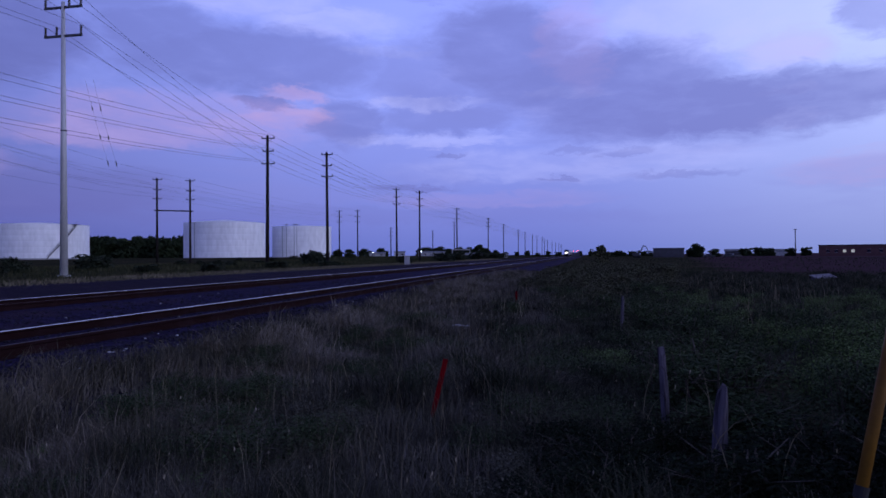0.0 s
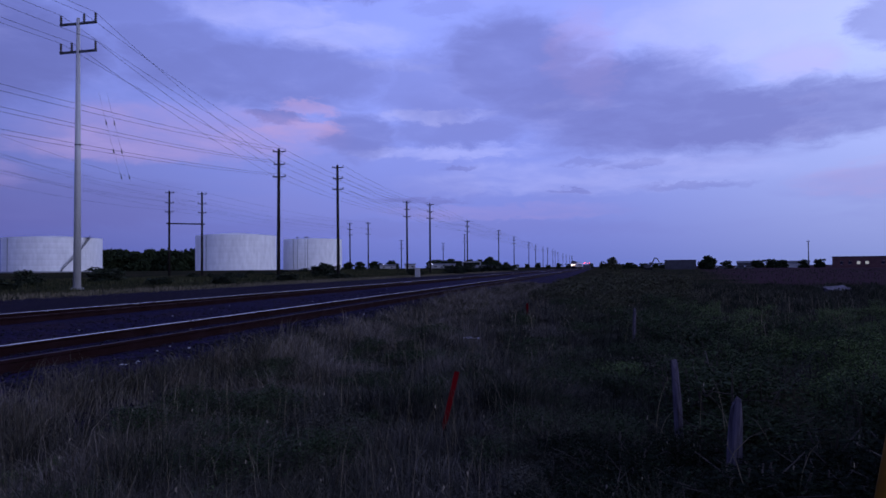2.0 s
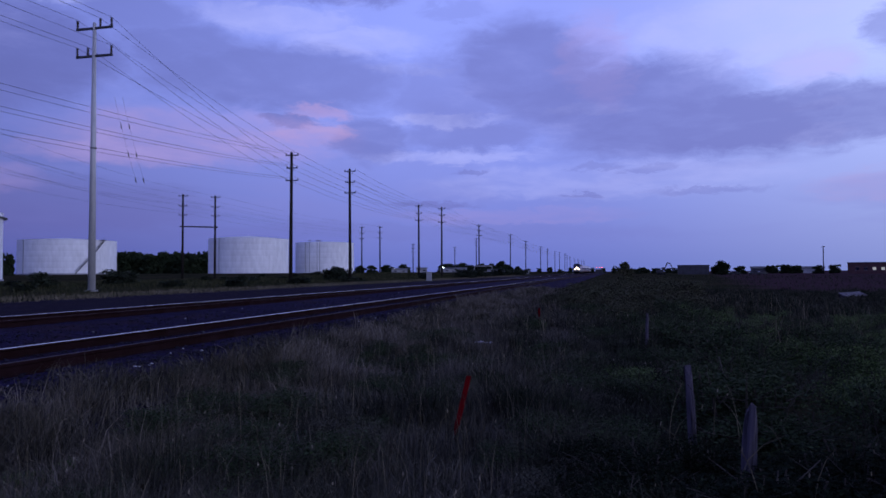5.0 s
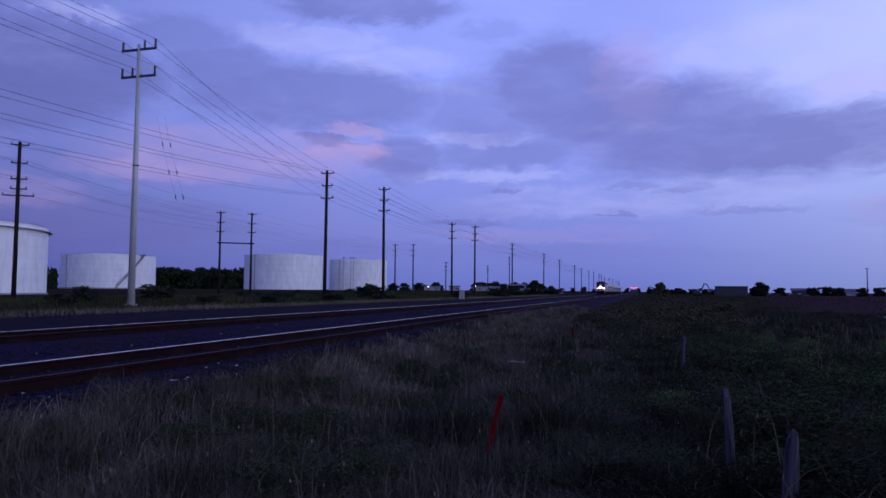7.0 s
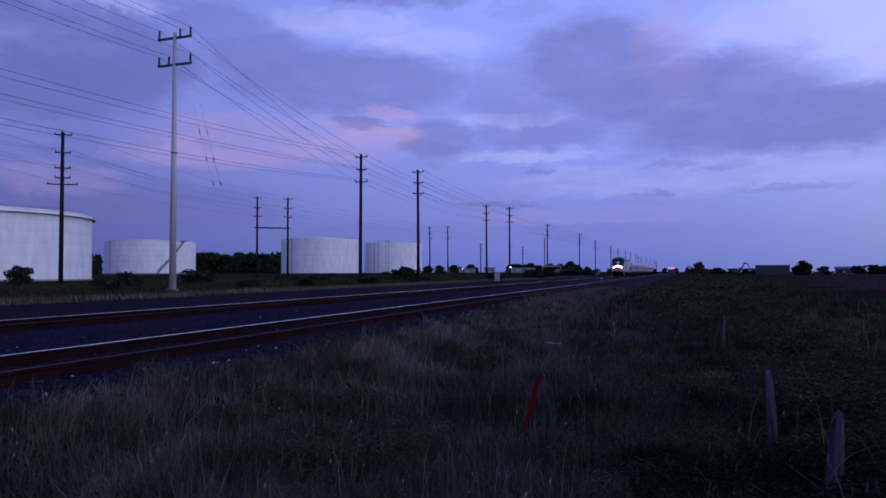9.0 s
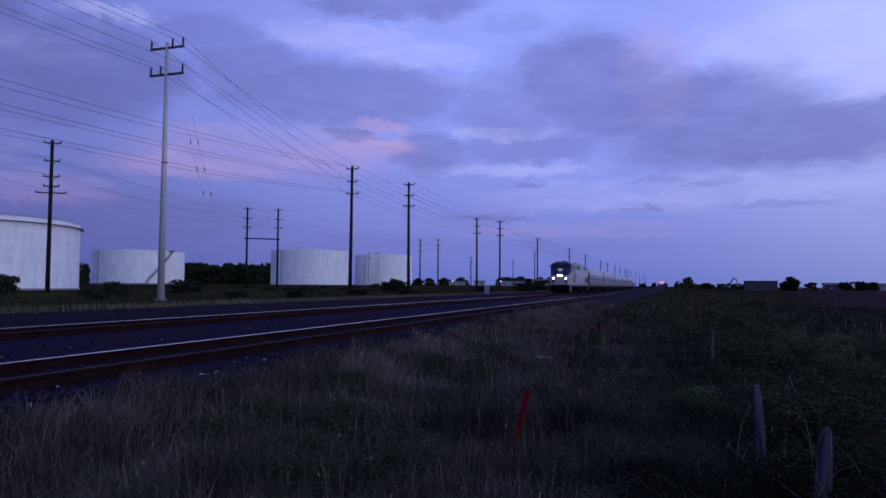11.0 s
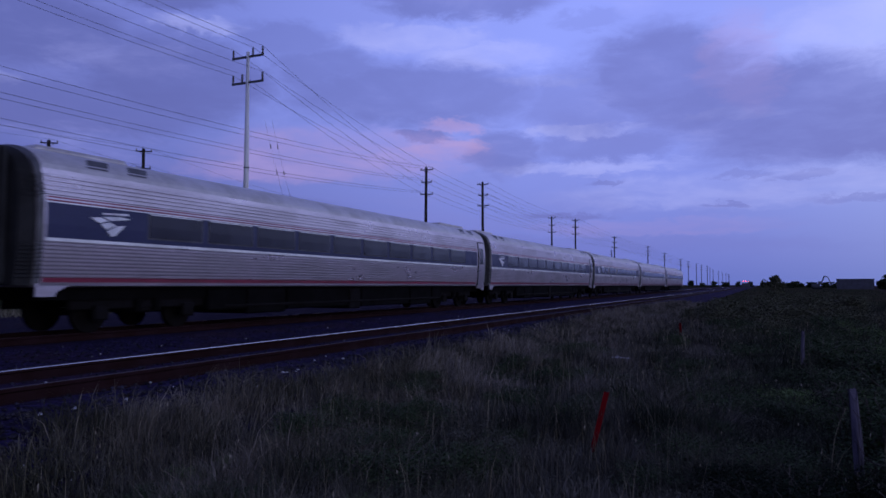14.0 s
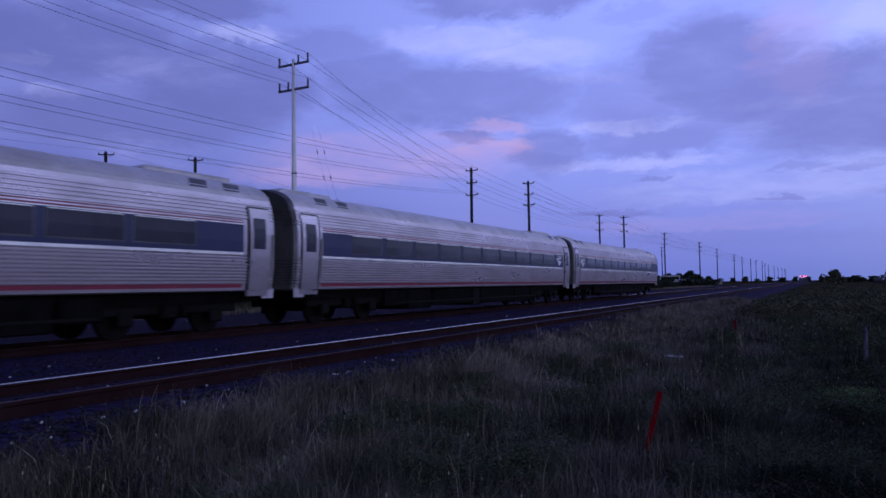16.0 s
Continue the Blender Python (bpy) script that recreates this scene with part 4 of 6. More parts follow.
def lattice(s, x0, y0, z0, w, d, h, n, thick=0.09):
    """An upright or lying latticed column from its corner."""
    for k in range(n):
        a, b = z0 + h * k / n, z0 + h * (k + 1) / n
        c = [(x0, y0), (x0 + w, y0), (x0 + w, y0 + d), (x0, y0 + d)]
        for i in range(4):
            p, q = c[i], c[(i + 1) % 4]
            s.bar((*p, a), (*p, b), thick)
            s.bar((*p, b), (*q, b), thick * 0.7)
            s.bar((*p, a), (*q, b), thick * 0.6)
            s.bar((*q, a), (*p, b), thick * 0.6)


def switchyard():
    yard = thing("switchyard_gantry", "dark steel lattice switchyard gantry with hanging insulators", "substation", m=pose(*polar(-52.5, 104)[:2], 0.2, 0, 0, 35))
    for k, x in enumerate((0.0, -9.0)):
        s = Shape()
        lattice(s, x - 1.7, -0.8, 0, 1.7, 1.6, 12.0, 8)
        part("lattice_column", s, DARK_STEEL, yard)
    s = Shape()
    for k in range(14):
        a, b = -10.5 + 0.82 * k, -10.5 + 0.82 * (k + 1)
        for yy in (-0.7, 0.7):
            s.bar((a, yy, 10.7), (b, yy, 10.7), 0.1).bar((a, yy, 11.9), (b, yy, 11.9), 0.1).bar((a, yy, 10.7), (b, yy, 11.9), 0.07).bar((a, yy, 11.9), (a, yy, 10.7), 0.06)
    part("lattice_beam", s, DARK_STEEL, yard)
    part("low_beam", Shape().box(-10.5, -0.2, 7.6, 0, 0.2, 7.9).box(-10.5, -0.2, 3.6, 0, 0.2, 3.85).box(-10.5, -0.2, 1.4, 0, 0.2, 1.6), DARK_STEEL, yard)
    for k in range(6):
        x = -2.6 - 1.3 * k
        s = Shape()
        for j in range(6):
            s.tube((x, 0, 7.5 - 0.24 * j), (x, 0, 7.36 - 0.24 * j), 0.07, 0.16, 8)
        part("insulator", s, PORCELAIN, yard)
        s = Shape()
        for j in range(5):
            s.tube((x + 0.4, 0, 3.9 + 0.24 * j), (x + 0.4 + 0.05, 0, 4.05 + 0.24 * j), 0.15, 0.08, 8)
        s.bar((x + 0.4, 0, 5.0), (x - 0.5, 0, 6.2), 0.07)
        part("switch_arm", s, PORCELAIN, yard)
        part("leg_brace", Shape().bar((x, 0, 3.6), (x - 0.7, 0, 0), 0.1).bar((x, 0, 3.6), (x + 0.7, 0, 0), 0.1), DARK_STEEL, yard)
    part("lightning_mast", Shape().tube((-0.9, 0, 12), (-0.9, 0, 17.2), 0.07, 0.03, 8), DARK_STEEL, yard)


# ---- plants ----
def leaf_cloud(rng, centres, radii, count, size):
    """Small leaf blades scattered through several lumps."""
    pick = rng.integers(0, len(centres), count)
    ways = rng.normal(size=(count, 3))
    ways /= np.linalg.norm(ways, axis=1)[:, None]
    far = rng.random(count) ** 0.45
    p = np.asarray(centres)[pick] + ways * far[:, None] * np.asarray(radii)[pick]
    p[:, 2] = np.maximum(p[:, 2], 0.02)
    a = rng.normal(size=(count, 3))
    a /= np.linalg.norm(a, axis=1)[:, None]
    b = np.cross(a, rng.normal(size=(count, 3)))
    b /= np.linalg.norm(b, axis=1)[:, None]
    ln = size * rng.uniform(0.6, 1.4, count)[:, None]
    v = np.stack([p - a * ln, p + b * ln * 0.45, p + a * ln, p - b * ln * 0.45], 1)
    s = Shape()
    s.v = [tuple(q) for q in v.reshape(-1, 3).tolist()]
    s.f = [(4 * i, 4 * i + 1, 4 * i + 2, 4 * i + 3) for i in range(count)]
    s.m = [0] * count
    return s


def shrub(seed, label, leaves, size, mat, name="shrub"):
    """About one metre high and wide, to be scaled."""
    rng = np.random.default_rng(seed)
    b = thing(name, label, name.replace("_", " "))
    s = Shape()
    centres, radii = [], []
    for i in range(9):
        a, r = rng.uniform(0, 6.28), rng.uniform(0.05, 0.42)
        tip = (r * math.cos(a), r * math.sin(a), rng.uniform(0.4, 0.88))
        s.tube((0.15 * math.cos(a), 0.15 * math.sin(a), -0.05), tip, 0.014, 0.004, 5)
        for k in range(2):
            a2 = rng.uniform(0, 6.28)
            s.tube([0.6 * q for q in tip], (tip[0] + 0.22 * math.cos(a2), tip[1] + 0.22 * math.sin(a2), tip[2] * rng.uniform(0.7, 1.15)), 0.007, 0.003, 4)
        centres.append((tip[0], tip[1], tip[2] * 0.86))
        radii.append((rng.uniform(0.14, 0.28), rng.uniform(0.14, 0.28), rng.uniform(0.12, 0.26)))
        centres.append((tip[0] * 0.8, tip[1] * 0.8, tip[2] * 0.4))
        radii.append((0.3, 0.3, 0.25))
    if name != "weed_clump":
        part("woody_stem", s, BARK, b)
    part("foliage", leaf_cloud(rng, centres, radii, leaves, size), mat, b)
    return b


def tree(seed, label, count=1500, size=0.09, mat=None):
    """One unit high."""
    rng = np.random.default_rng(seed)
    t = thing("tree", label, "tree")
    s = Shape()
    s.tube((0, 0, -0.02), (0.01, 0, 0.32), 0.030, 0.022, 8).tube((0.01, 0, 0.32), (0.0, 0.02, 0.72), 0.022, 0.008, 8)
    centres, radii = [(0, 0, 0.70), (0, 0, 0.45)], [(0.2, 0.2, 0.2), (0.3, 0.3, 0.25)]
    for k in range(6):
        a = k * 1.05 + rng.uniform(0, 1)
        centres.append((0.26 * math.cos(a), 0.26 * math.sin(a), rng.uniform(0.10, 0.26)))
        radii.append((0.22, 0.22, 0.2))
    for i in range(10):
        a, z = rng.uniform(0, 6.28), rng.uniform(0.2, 0.62)
        r = rng.uniform(0.16, 0.36)
        tip = (r * math.cos(a), r * math.sin(a), z + rng.uniform(0.02, 0.24))
        s.tube((0.005, 0, z), tip, 0.011, 0.004, 5)
        centres.append(tip)
        radii.append((rng.uniform(0.09, 0.2), rng.uniform(0.09, 0.2), rng.uniform(0.07, 0.15)))
    part("trunk", s, BARK, t)
    part("crown", leaf_cloud(rng, centres, radii, count, size), mat or FAR_LEAF, t)
    return t


def scaled(x, y, z, turn, sx, sz):
    return pose(x, y, z, 0, 0, turn) @ Matrix.Diagonal((sx, sx, sz, 1))


def spread_plants(kinds, rows, group):
    """rows: x, y, width, height. The first of each kind is set, the rest are copies."""
    used = set()
    rows = [r for r in rows if not (-2.1 < r[0] < -0.9 and 4.4 < r[1] < 7.1)]    # the stake stands in a clearing
    for i, (x, y, w, h) in enumerate(rows):
        k = kinds[i % len(kinds)]
        m = scaled(x, y, ground_z(x, y) - 0.03, (i * 77) % 360, w, h)
        if k in used:
            copy_thing(k, m).scale = (w, w, h)
        else:
            used.add(k)
            k.matrix_world = m
        k["group"] = group


def plants():
    rng = random.Random(4)
    weeds = [shrub(i + 1, "leafy dark green weed bush among the grass", 3300, 0.018, LEAF_GREEN) for i in range(3)]
    rows = []
    for i in range(120):
        y = 4.6 + 24 * rng.random() ** 1.3
        x = rng.uniform(0.75 + 0.01 * y, 3.0 + 0.40 * y)
        tall = rng.uniform(0.5, 0.92) if y > 7.5 or x > 1.6 else rng.uniform(0.35, 0.55)
        rows.append((x, y, rng.uniform(0.9, 1.7), tall if y < 15 or x < 3 else tall * 0.5))
    for x, y, w, h in ((1.6, 4.6, 0.9, 0.5), (2.3, 4.2, 0.8, 0.62), (-3.0, 11.0, 0.9, 0.5), (-1.2, 13.5, 1.2, 0.55), (-2.0, 19.0, 1.3, 0.6), (-4.6, 9.6, 0.7, 0.5), (0.4, 9.0, 1.1, 0.5), (0.56, 5.75, 0.8, 0.58), (0.82, 4.6, 0.7, 0.52), (-0.35, 4.2, 0.7, 0.34), (0.1, 3.9, 0.8, 0.36), (0.45, 3.6, 0.7, 0.34), (-0.2, 3.4, 0.7, 0.30), (0.0, 4.9, 0.8, 0.38), (0.9, 3.7, 0.8, 0.42), (1.3, 4.0, 0.8, 0.48), (0.5, 12.6, 1.0, 0.5), (0.1, 6.6, 0.8, 0.35), (0.5, 5.4, 0.8, 0.3), (-0.3, 16.0, 1.4, 0.6), (0.3, 20.0, 1.6, 0.8), (-0.9, 23.0, 1.8, 0.8), (-3.9, 14.5, 0.9, 0.5)):
        rows.append((x, y, w, h))
    for i in range(64):
        y = 3.6 + 26 * rng.random() ** 1.3
        rows.append((rng.uniform(-5.0, 0.4), y, rng.uniform(0.5, 1.1), rng.uniform(0.22, 0.42)))
    for cx, cy in ((-2.2, 9.5), (-1.0, 8.0), (-3.4, 12.0), (-4.4, 7.6), (-2.8, 5.6), (-3.9, 16.5), (-0.8, 11.5)):   # darker hollows of weeds in the dry grass
        for i in range(7):
            rows.append((cx + rng.gauss(0, 0.45), cy + rng.gauss(0, 0.8), rng.uniform(0.6, 1.1), rng.uniform(0.30, 0.50)))
    # near weeds take the darker leaf copy, shade painted in by colour
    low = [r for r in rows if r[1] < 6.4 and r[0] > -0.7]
    shady = [shrub(i + 71, "low weed bush round the old fence posts, leaves coloured as in shade", 3300, 0.018, LEAF_SHADED, "low_weed") for i in range(2)]
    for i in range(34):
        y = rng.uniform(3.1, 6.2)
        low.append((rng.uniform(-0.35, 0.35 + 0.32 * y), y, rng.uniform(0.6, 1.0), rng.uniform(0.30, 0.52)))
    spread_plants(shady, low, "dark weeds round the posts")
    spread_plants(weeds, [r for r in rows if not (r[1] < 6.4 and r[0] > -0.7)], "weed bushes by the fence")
    forbs = [shrub(i + 61, "low dusty grey-green weed clump in the dry grass", 2300, 0.018, LEAF_MEADOW, "weed_clump") for i in range(3)]
    rows = []
    for i in range(170):
        y = 3.0 + 30 * rng.random() ** 1.35
        x = rng.uniform(-5.1, 0.3 + 0.05 * y)
        rows.append((x, y, rng.uniform(0.45, 1.0) * (1 + 0.02 * y), rng.uniform(0.16, 0.42)))
    spread_plants(forbs, rows, "low weed clumps in the meadow")
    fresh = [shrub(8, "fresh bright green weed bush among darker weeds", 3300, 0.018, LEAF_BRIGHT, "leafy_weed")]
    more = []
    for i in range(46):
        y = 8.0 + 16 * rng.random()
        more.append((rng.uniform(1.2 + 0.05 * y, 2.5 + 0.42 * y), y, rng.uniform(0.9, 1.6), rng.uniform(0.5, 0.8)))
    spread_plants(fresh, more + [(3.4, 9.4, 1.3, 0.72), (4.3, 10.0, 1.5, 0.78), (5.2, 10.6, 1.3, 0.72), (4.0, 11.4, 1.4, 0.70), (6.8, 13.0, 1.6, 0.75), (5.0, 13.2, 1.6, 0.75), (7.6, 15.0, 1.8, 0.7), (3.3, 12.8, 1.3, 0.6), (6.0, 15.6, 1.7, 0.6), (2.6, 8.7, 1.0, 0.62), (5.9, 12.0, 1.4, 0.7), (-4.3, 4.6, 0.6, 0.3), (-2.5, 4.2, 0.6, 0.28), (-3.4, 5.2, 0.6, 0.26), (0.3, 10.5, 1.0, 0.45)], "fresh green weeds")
    dark = [shrub(i + 11, "dense dark bush on the rise beside the line", 4200, 0.022, LEAF, "bush") for i in range(3)]
    rows = [(-1.6, 31, 3.0, 1.35), (0.0, 30, 3.0, 1.15), (-2.6, 33, 2.0, 0.8), (1.5, 33, 2.6, 1.3), (-0.4, 36, 3.0, 1.3), (-1.0, 27.5, 2.4, 1.0), (0.6, 27.0, 2.2, 0.9), (1.9, 28.5, 2.4, 0.95), (-0.2, 24.5, 1.8, 0.7), (2.8, 31, 2.4, 1.0)]
    for i in range(26):
        y = rng.uniform(36, 74)
        rows.append((rng.uniform(0.0, 1.0) * 0.12 * y - 0.6, y, rng.uniform(2.0, 3.4), rng.uniform(0.8, 1.45)))
    spread_plants(dark, rows, "bushes on the rise")
    verge = [shrub(i + 21, "dusty dark green bush on the far verge of the railway", 1500, 0.07, LEAF_VERGE, "verge_bush") for i in range(2)]
    rows = [(-43.5, 63.5, 2.6, 1.5), (-38.5, 67.0, 3.2, 1.5), (-58, 74, 4.0, 2.4), (-50, 92, 3, 1.8), (-41, 88, 3.0, 1.6), (-56, 60, 3.0, 2.0), (-65.8, 55.4, 2.6, 2.9), (-60.5, 60.5, 1.8, 1.5), (-47, 48, 2.0, 1.2),
            (-36.5, 96, 3.5, 1.6), (-48, 118, 4.2, 3.2), (-50, 126, 4, 2.6), (-34, 128, 3.5, 1.8), (-33, 160, 5, 2.6), (-35, 190, 6, 3.0), (-36, 230, 8, 3.0), (-34, 260, 8, 3.2)]
    for i in range(9):
        y = rng.uniform(60, 210)
        rows.append((rng.uniform(-70, -40) - 0.1 * y, y, rng.uniform(1.6, 3), rng.uniform(0.8, 1.6)))
    rows = [(x, y, w, h * (0.62 if y < 100 and h < 2 else 0.9)) for x, y, w, h in rows]
    spread_plants(verge, rows, "bushes on the far verge")
    trees = [tree(i + 31, "dark leafy tree far off on the plain") for i in range(4)]
    rows = []
    for i in range(30):        # the wood between the tanks
        az = -38.6 + 7.4 * i / 29
        rows.append((*polar(az, rng.uniform(440, 500))[:2], rng.uniform(11, 16), rng.uniform(11.5, 15.2)))
    for i in range(14):        # clump behind the poles
        az = -13.6 + 5.4 * i / 13
        rows.append((*polar(az, rng.uniform(480, 540))[:2], rng.uniform(7, 10), rng.uniform(5.5, 9.5)))
    for i in range(16):        # along the line ahead
        az = -8.2 + 12.5 * i / 15
        rows.append((*polar(az, rng.uniform(560, 700))[:2], rng.uniform(5, 8), rng.uniform(3.5, 6.0)))
    for az, d, w, h in ((8.15, 330, 8.5, 6.8), (7.8, 336, 5.5, 4.6), (9.4, 360, 6.5, 4.4), (11.6, 420, 8.0, 5.0), (12.6, 410, 8.5, 5.4), (13.2, 430, 7.5, 5.2), (14.6, 400, 6, 4.8), (15.6, 410, 6.5, 5.0),
                         (-16.6, 450, 9, 6), (-18.0, 440, 9, 5.5), (-19.2, 430, 8, 5), (-45.2, 300, 5, 9.0), (-20.2, 440, 8, 5), (17.9, 520, 9, 6.5), (19.5, 520, 9, 6.0), (5.0, 470, 8, 4.0), (2.2, 480, 9, 4.6), (3.4, 500, 9, 4.2)):
        rows.append((*polar(az, d)[:2], w, h))
    spread_plants(trees, rows, "trees on the horizon")
    lone = tree(51, "small dark tree rising above the bushes", 1400, 0.055, LEAF)
    x, y, _ = polar(0.98, 62)
    lone.matrix_world = scaled(x, y, 0.4, 20, 2.3, 2.35)


# ---- small things in the meadow ----
def fence_post(az, d, top, lean, turn, r=0.055):
    x, y, _ = polar(az, d)
    z = ground_z(x, y)
    h = top - z
    s = Shape()
    rows = []
    for k in range(7):
        u = k / 6
        ring = []
        for i in range(9):
            a = 2 * math.pi * i / 9
            rr = r * (1 - 0.22 * u * u) * (1 + 0.42 * noise.noise((math.cos(a) * 1.5 + d, math.sin(a) * 1.5, u * 2.0)))
            ring.append((rr * math.cos(a), rr * math.sin(a), -0.1 + (h + 0.1) * u + (0.05 * math.sin(a * 2 + d) if k == 6 else 0)))
        rows.append(ring)
    s.loft(rows)
    post = part("fence_post", s, OLD_WOOD)
    post.matrix_world = pose(x, y, z, lean, turn * 0.3, turn)
    tagged(post, "old silver-grey split wooden fence post in weeds", "fence post", "old fence posts")
    return (x, y, z + h)


def small_things():
    tops = [fence_post(9.6, 5.3, 0.74, 3, 10, 0.050), fence_post(6.05, 6.6, 0.81, -2, -12, 0.040), fence_post(2.6, 14.0, 0.86, 2, 4, 0.035)]
    for a, b in zip(tops, tops[1:]):
        for drop in (0.12, 0.36):
            wire((a[0] - 0.05, a[1], a[2] - drop), (b[0] - 0.05, b[1], b[2] - drop), 0.05, 0.0018, "rusty slack fence wire between old posts", RUST)
    # dry bent stems and pale spikes round the posts
    stems = random.Random(17)
    for i in range(10):
        x, y, _ = polar(stems.uniform(3.5, 14.5), stems.uniform(4.4, 6.8))
        z = ground_z(x, y) + stems.uniform(0.25, 0.42)
        a, up, out = stems.uniform(0, 6.28), stems.uniform(0.10, 0.34), stems.uniform(0.08, 0.30)
        s = Shape()
        pts = [(x + out * u * u * math.cos(a), y + out * u * u * math.sin(a), z - 0.30 + (0.30 + up) * (1.5 * u - 0.5 * u * u)) for u in (0, 0.25, 0.5, 0.75, 1.0)]
        for p, q in zip(pts, pts[1:]):
            s.tube(p, q, 0.0030, 0.0026, 5)
        stem = thing("dry_stem", "thin bent dry weed stem with a pale tip", "weed stem", "dry stems by the fence")
        part("stalk", s, GRASS_FAR, stem)
        if i % 2:
            tip = Vector(pts[-1])
            part("seed_spike", Shape().tube(tip, tip + Vector((0.006, 0, 0.035)), 0.0050, 0.0015, 6), SEED, stem)
    # a leaning red survey stake
    x, y, _ = polar(-11.35, 7.05)
    xb, yb, _ = polar(-12.75, 7.05)
    s = Shape()
    a, b = Vector((xb, yb, -0.05)), Vector((x, y, 0.655))
    side, thick = Vector((0.024, 0.003, -0.004)), Vector((0, 0.006, 0))
    s.loft([[tuple(p - side - thick), tuple(p + side - thick), tuple(p + side + thick), tuple(p - side + thick)] for p in (a, a.lerp(b, 0.5), b)])
    tagged(part("survey_stake", s, RED_PAINT), "flat red-painted wooden survey stake leaning in the grass", "stake")
    x, y, _ = polar(-5.70, 21.0)
    tagged(part("marker_stake", Shape().box(x - 0.03, y - 0.01, -0.05, x + 0.03, y + 0.01, 0.62), RED_PAINT), "short red marker stake in the far grass", "stake")
    # a yellow plastic guy-wire guard at the edge of the meadow
    a, b = Vector(polar(18.7, 4.05, 0.35)), Vector(polar(22.4, 4.3, 1.85))
    foot = a + (a - b) * 0.28
    guard = thing("guy_wire_guard", "leaning yellow plastic guy-wire guard with a dark band", "guy wire marker")
    part("sleeve", Shape().tube(foot, b, 0.029, 0.029, 14), YELLOW, guard, smooth=True)
    part("clamp_band", Shape().tube(a.lerp(b, 0.08), a.lerp(b, 0.12), 0.034, 0.034, 14), RUBBER, guard)
    # litter
    x, y, _ = polar(-10.17, 14.2)
    s = Shape()
    k = 7
    s.add([(x + 0.34 * (i / (k - 1) - 0.5), y + 0.12 * (j / 3 - 0.5), 0.28 + 0.05 * noise.noise((i * 0.8, j * 0.9, 3)) + 0.012 * (j == 1)) for j in range(4) for i in range(k)],
          [(j * k + i, j * k + i + 1, (j + 1) * k + i + 1, (j + 1) * k + i) for j in range(3) for i in range(k - 1)])
    crumple = part("litter_sheet", s, PAPER)
    crumple.modifiers.new("thick", "SOLIDIFY").thickness = 0.01
    tagged(crumple, "crumpled pale sheet of litter caught in the grass", "litter")
    x, y, _ = polar(-28.3, 20.6)
    tagged(part("pale_stone", Shape().loft([[(x + r * math.cos(i) * 1.4, y + r * math.sin(i), z) for i in (0.2, 1.3, 2.2, 3.3, 4.4, 5.5)] for r, z in ((0.10, 0.26), (0.12, 0.32), (0.06, 0.38))]), PAPER),
           "pale lump of stone lying between the tracks", "stone")
    x, y, _ = polar(16.7, 47)
    sheet = thing("fallen_board", "pale weathered board lying in the bare field", "board", m=pose(x, y, ground_z(x, y) + 0.28, 12, -4, 12))
    part("panel", Shape().box(-0.6, -0.45, 0, 0.6, 0.45, 0.06, bevel=0.01), BOARD, sheet)
    part("batten", Shape().box(-0.57, -0.42, -0.3, -0.47, 0.42, 0.0).box(0.47, -0.42, -0.3, 0.57, 0.42, 0.0), OLD_WOOD, sheet)
    # trackside cabinet
    x, y, _ = polar(-14.6, 118)
    box = thing("trackside_cabinet", "pale metal trackside equipment cabinet on a plinth", "cabinet", m=pose(x, y, ground_z(x, y), 0, 0, 10))
    part("body", Shape().box(-0.42, -0.35, 0.15, 0.42, 0.35, 1.55, bevel=0.03), PALE_WALL, box)
    part("cap", Shape().box(-0.5, -0.42, 1.55, 0.5, 0.42, 1.66, bevel=0.03), PALE_WALL, box)
    part("plinth", Shape().box(-0.5, -0.42, -0.2, 0.5, 0.42, 0.15), TANK_TRIM, box)
    part("cabinet_door", Shape().box(-0.36, -0.375, 0.25, 0.36, -0.352, 1.48), PALE_WALL, box)


# ---- far buildings ----
def building(az, d, w, depth, h, label, wall, windows=(), pitch=0.0, lit=(), doors=0):
    x, y, _ = polar(az, d)
    b = thing("far_building", label, "building", "buildings on the horizon", m=pose(x, y, ground_z(x, y) - 0.1, 0, 0, -az))
    part("wall", Shape().box(-w / 2, 0, 0, w / 2, depth, h), wall, b)
    if pitch:
        s = Shape().loft([[(xx, -0.4, h), (xx, depth / 2, h + pitch), (xx, depth + 0.4, h)] for xx in (-w / 2 - 0.4, w / 2 + 0.4)])
    else:
        s = Shape().box(-w / 2 - 0.2, -0.2, h, w / 2 + 0.2, depth + 0.2, h + 0.35)
    part("roof", s, SHED, b)
    for i, wx in enumerate(windows):
        on = i in lit
        win = part("window", Shape().box(wx - 0.7, -0.08, h * 0.35, wx + 0.7, -0.02, h * 0.6), WINDOW_GLOW if on else GLASS, b, "lit window" if on else "")
        part("window_frame", Shape().box(wx - 0.8, -0.06, h * 0.33, wx + 0.8, -0.01, h * 0.35).box(wx - 0.8, -0.06, h * 0.6, wx + 0.8, -0.01, h * 0.62), PALE_WALL, win)
    for i in range(doors):
        dx = -w / 2 + (i + 0.5) * w / doors
        part("roller_door", Shape().box(dx - w / doors * 0.36, -0.06, 0, dx + w / doors * 0.36, -0.01, h * 0.75), SHED, b)
    return b


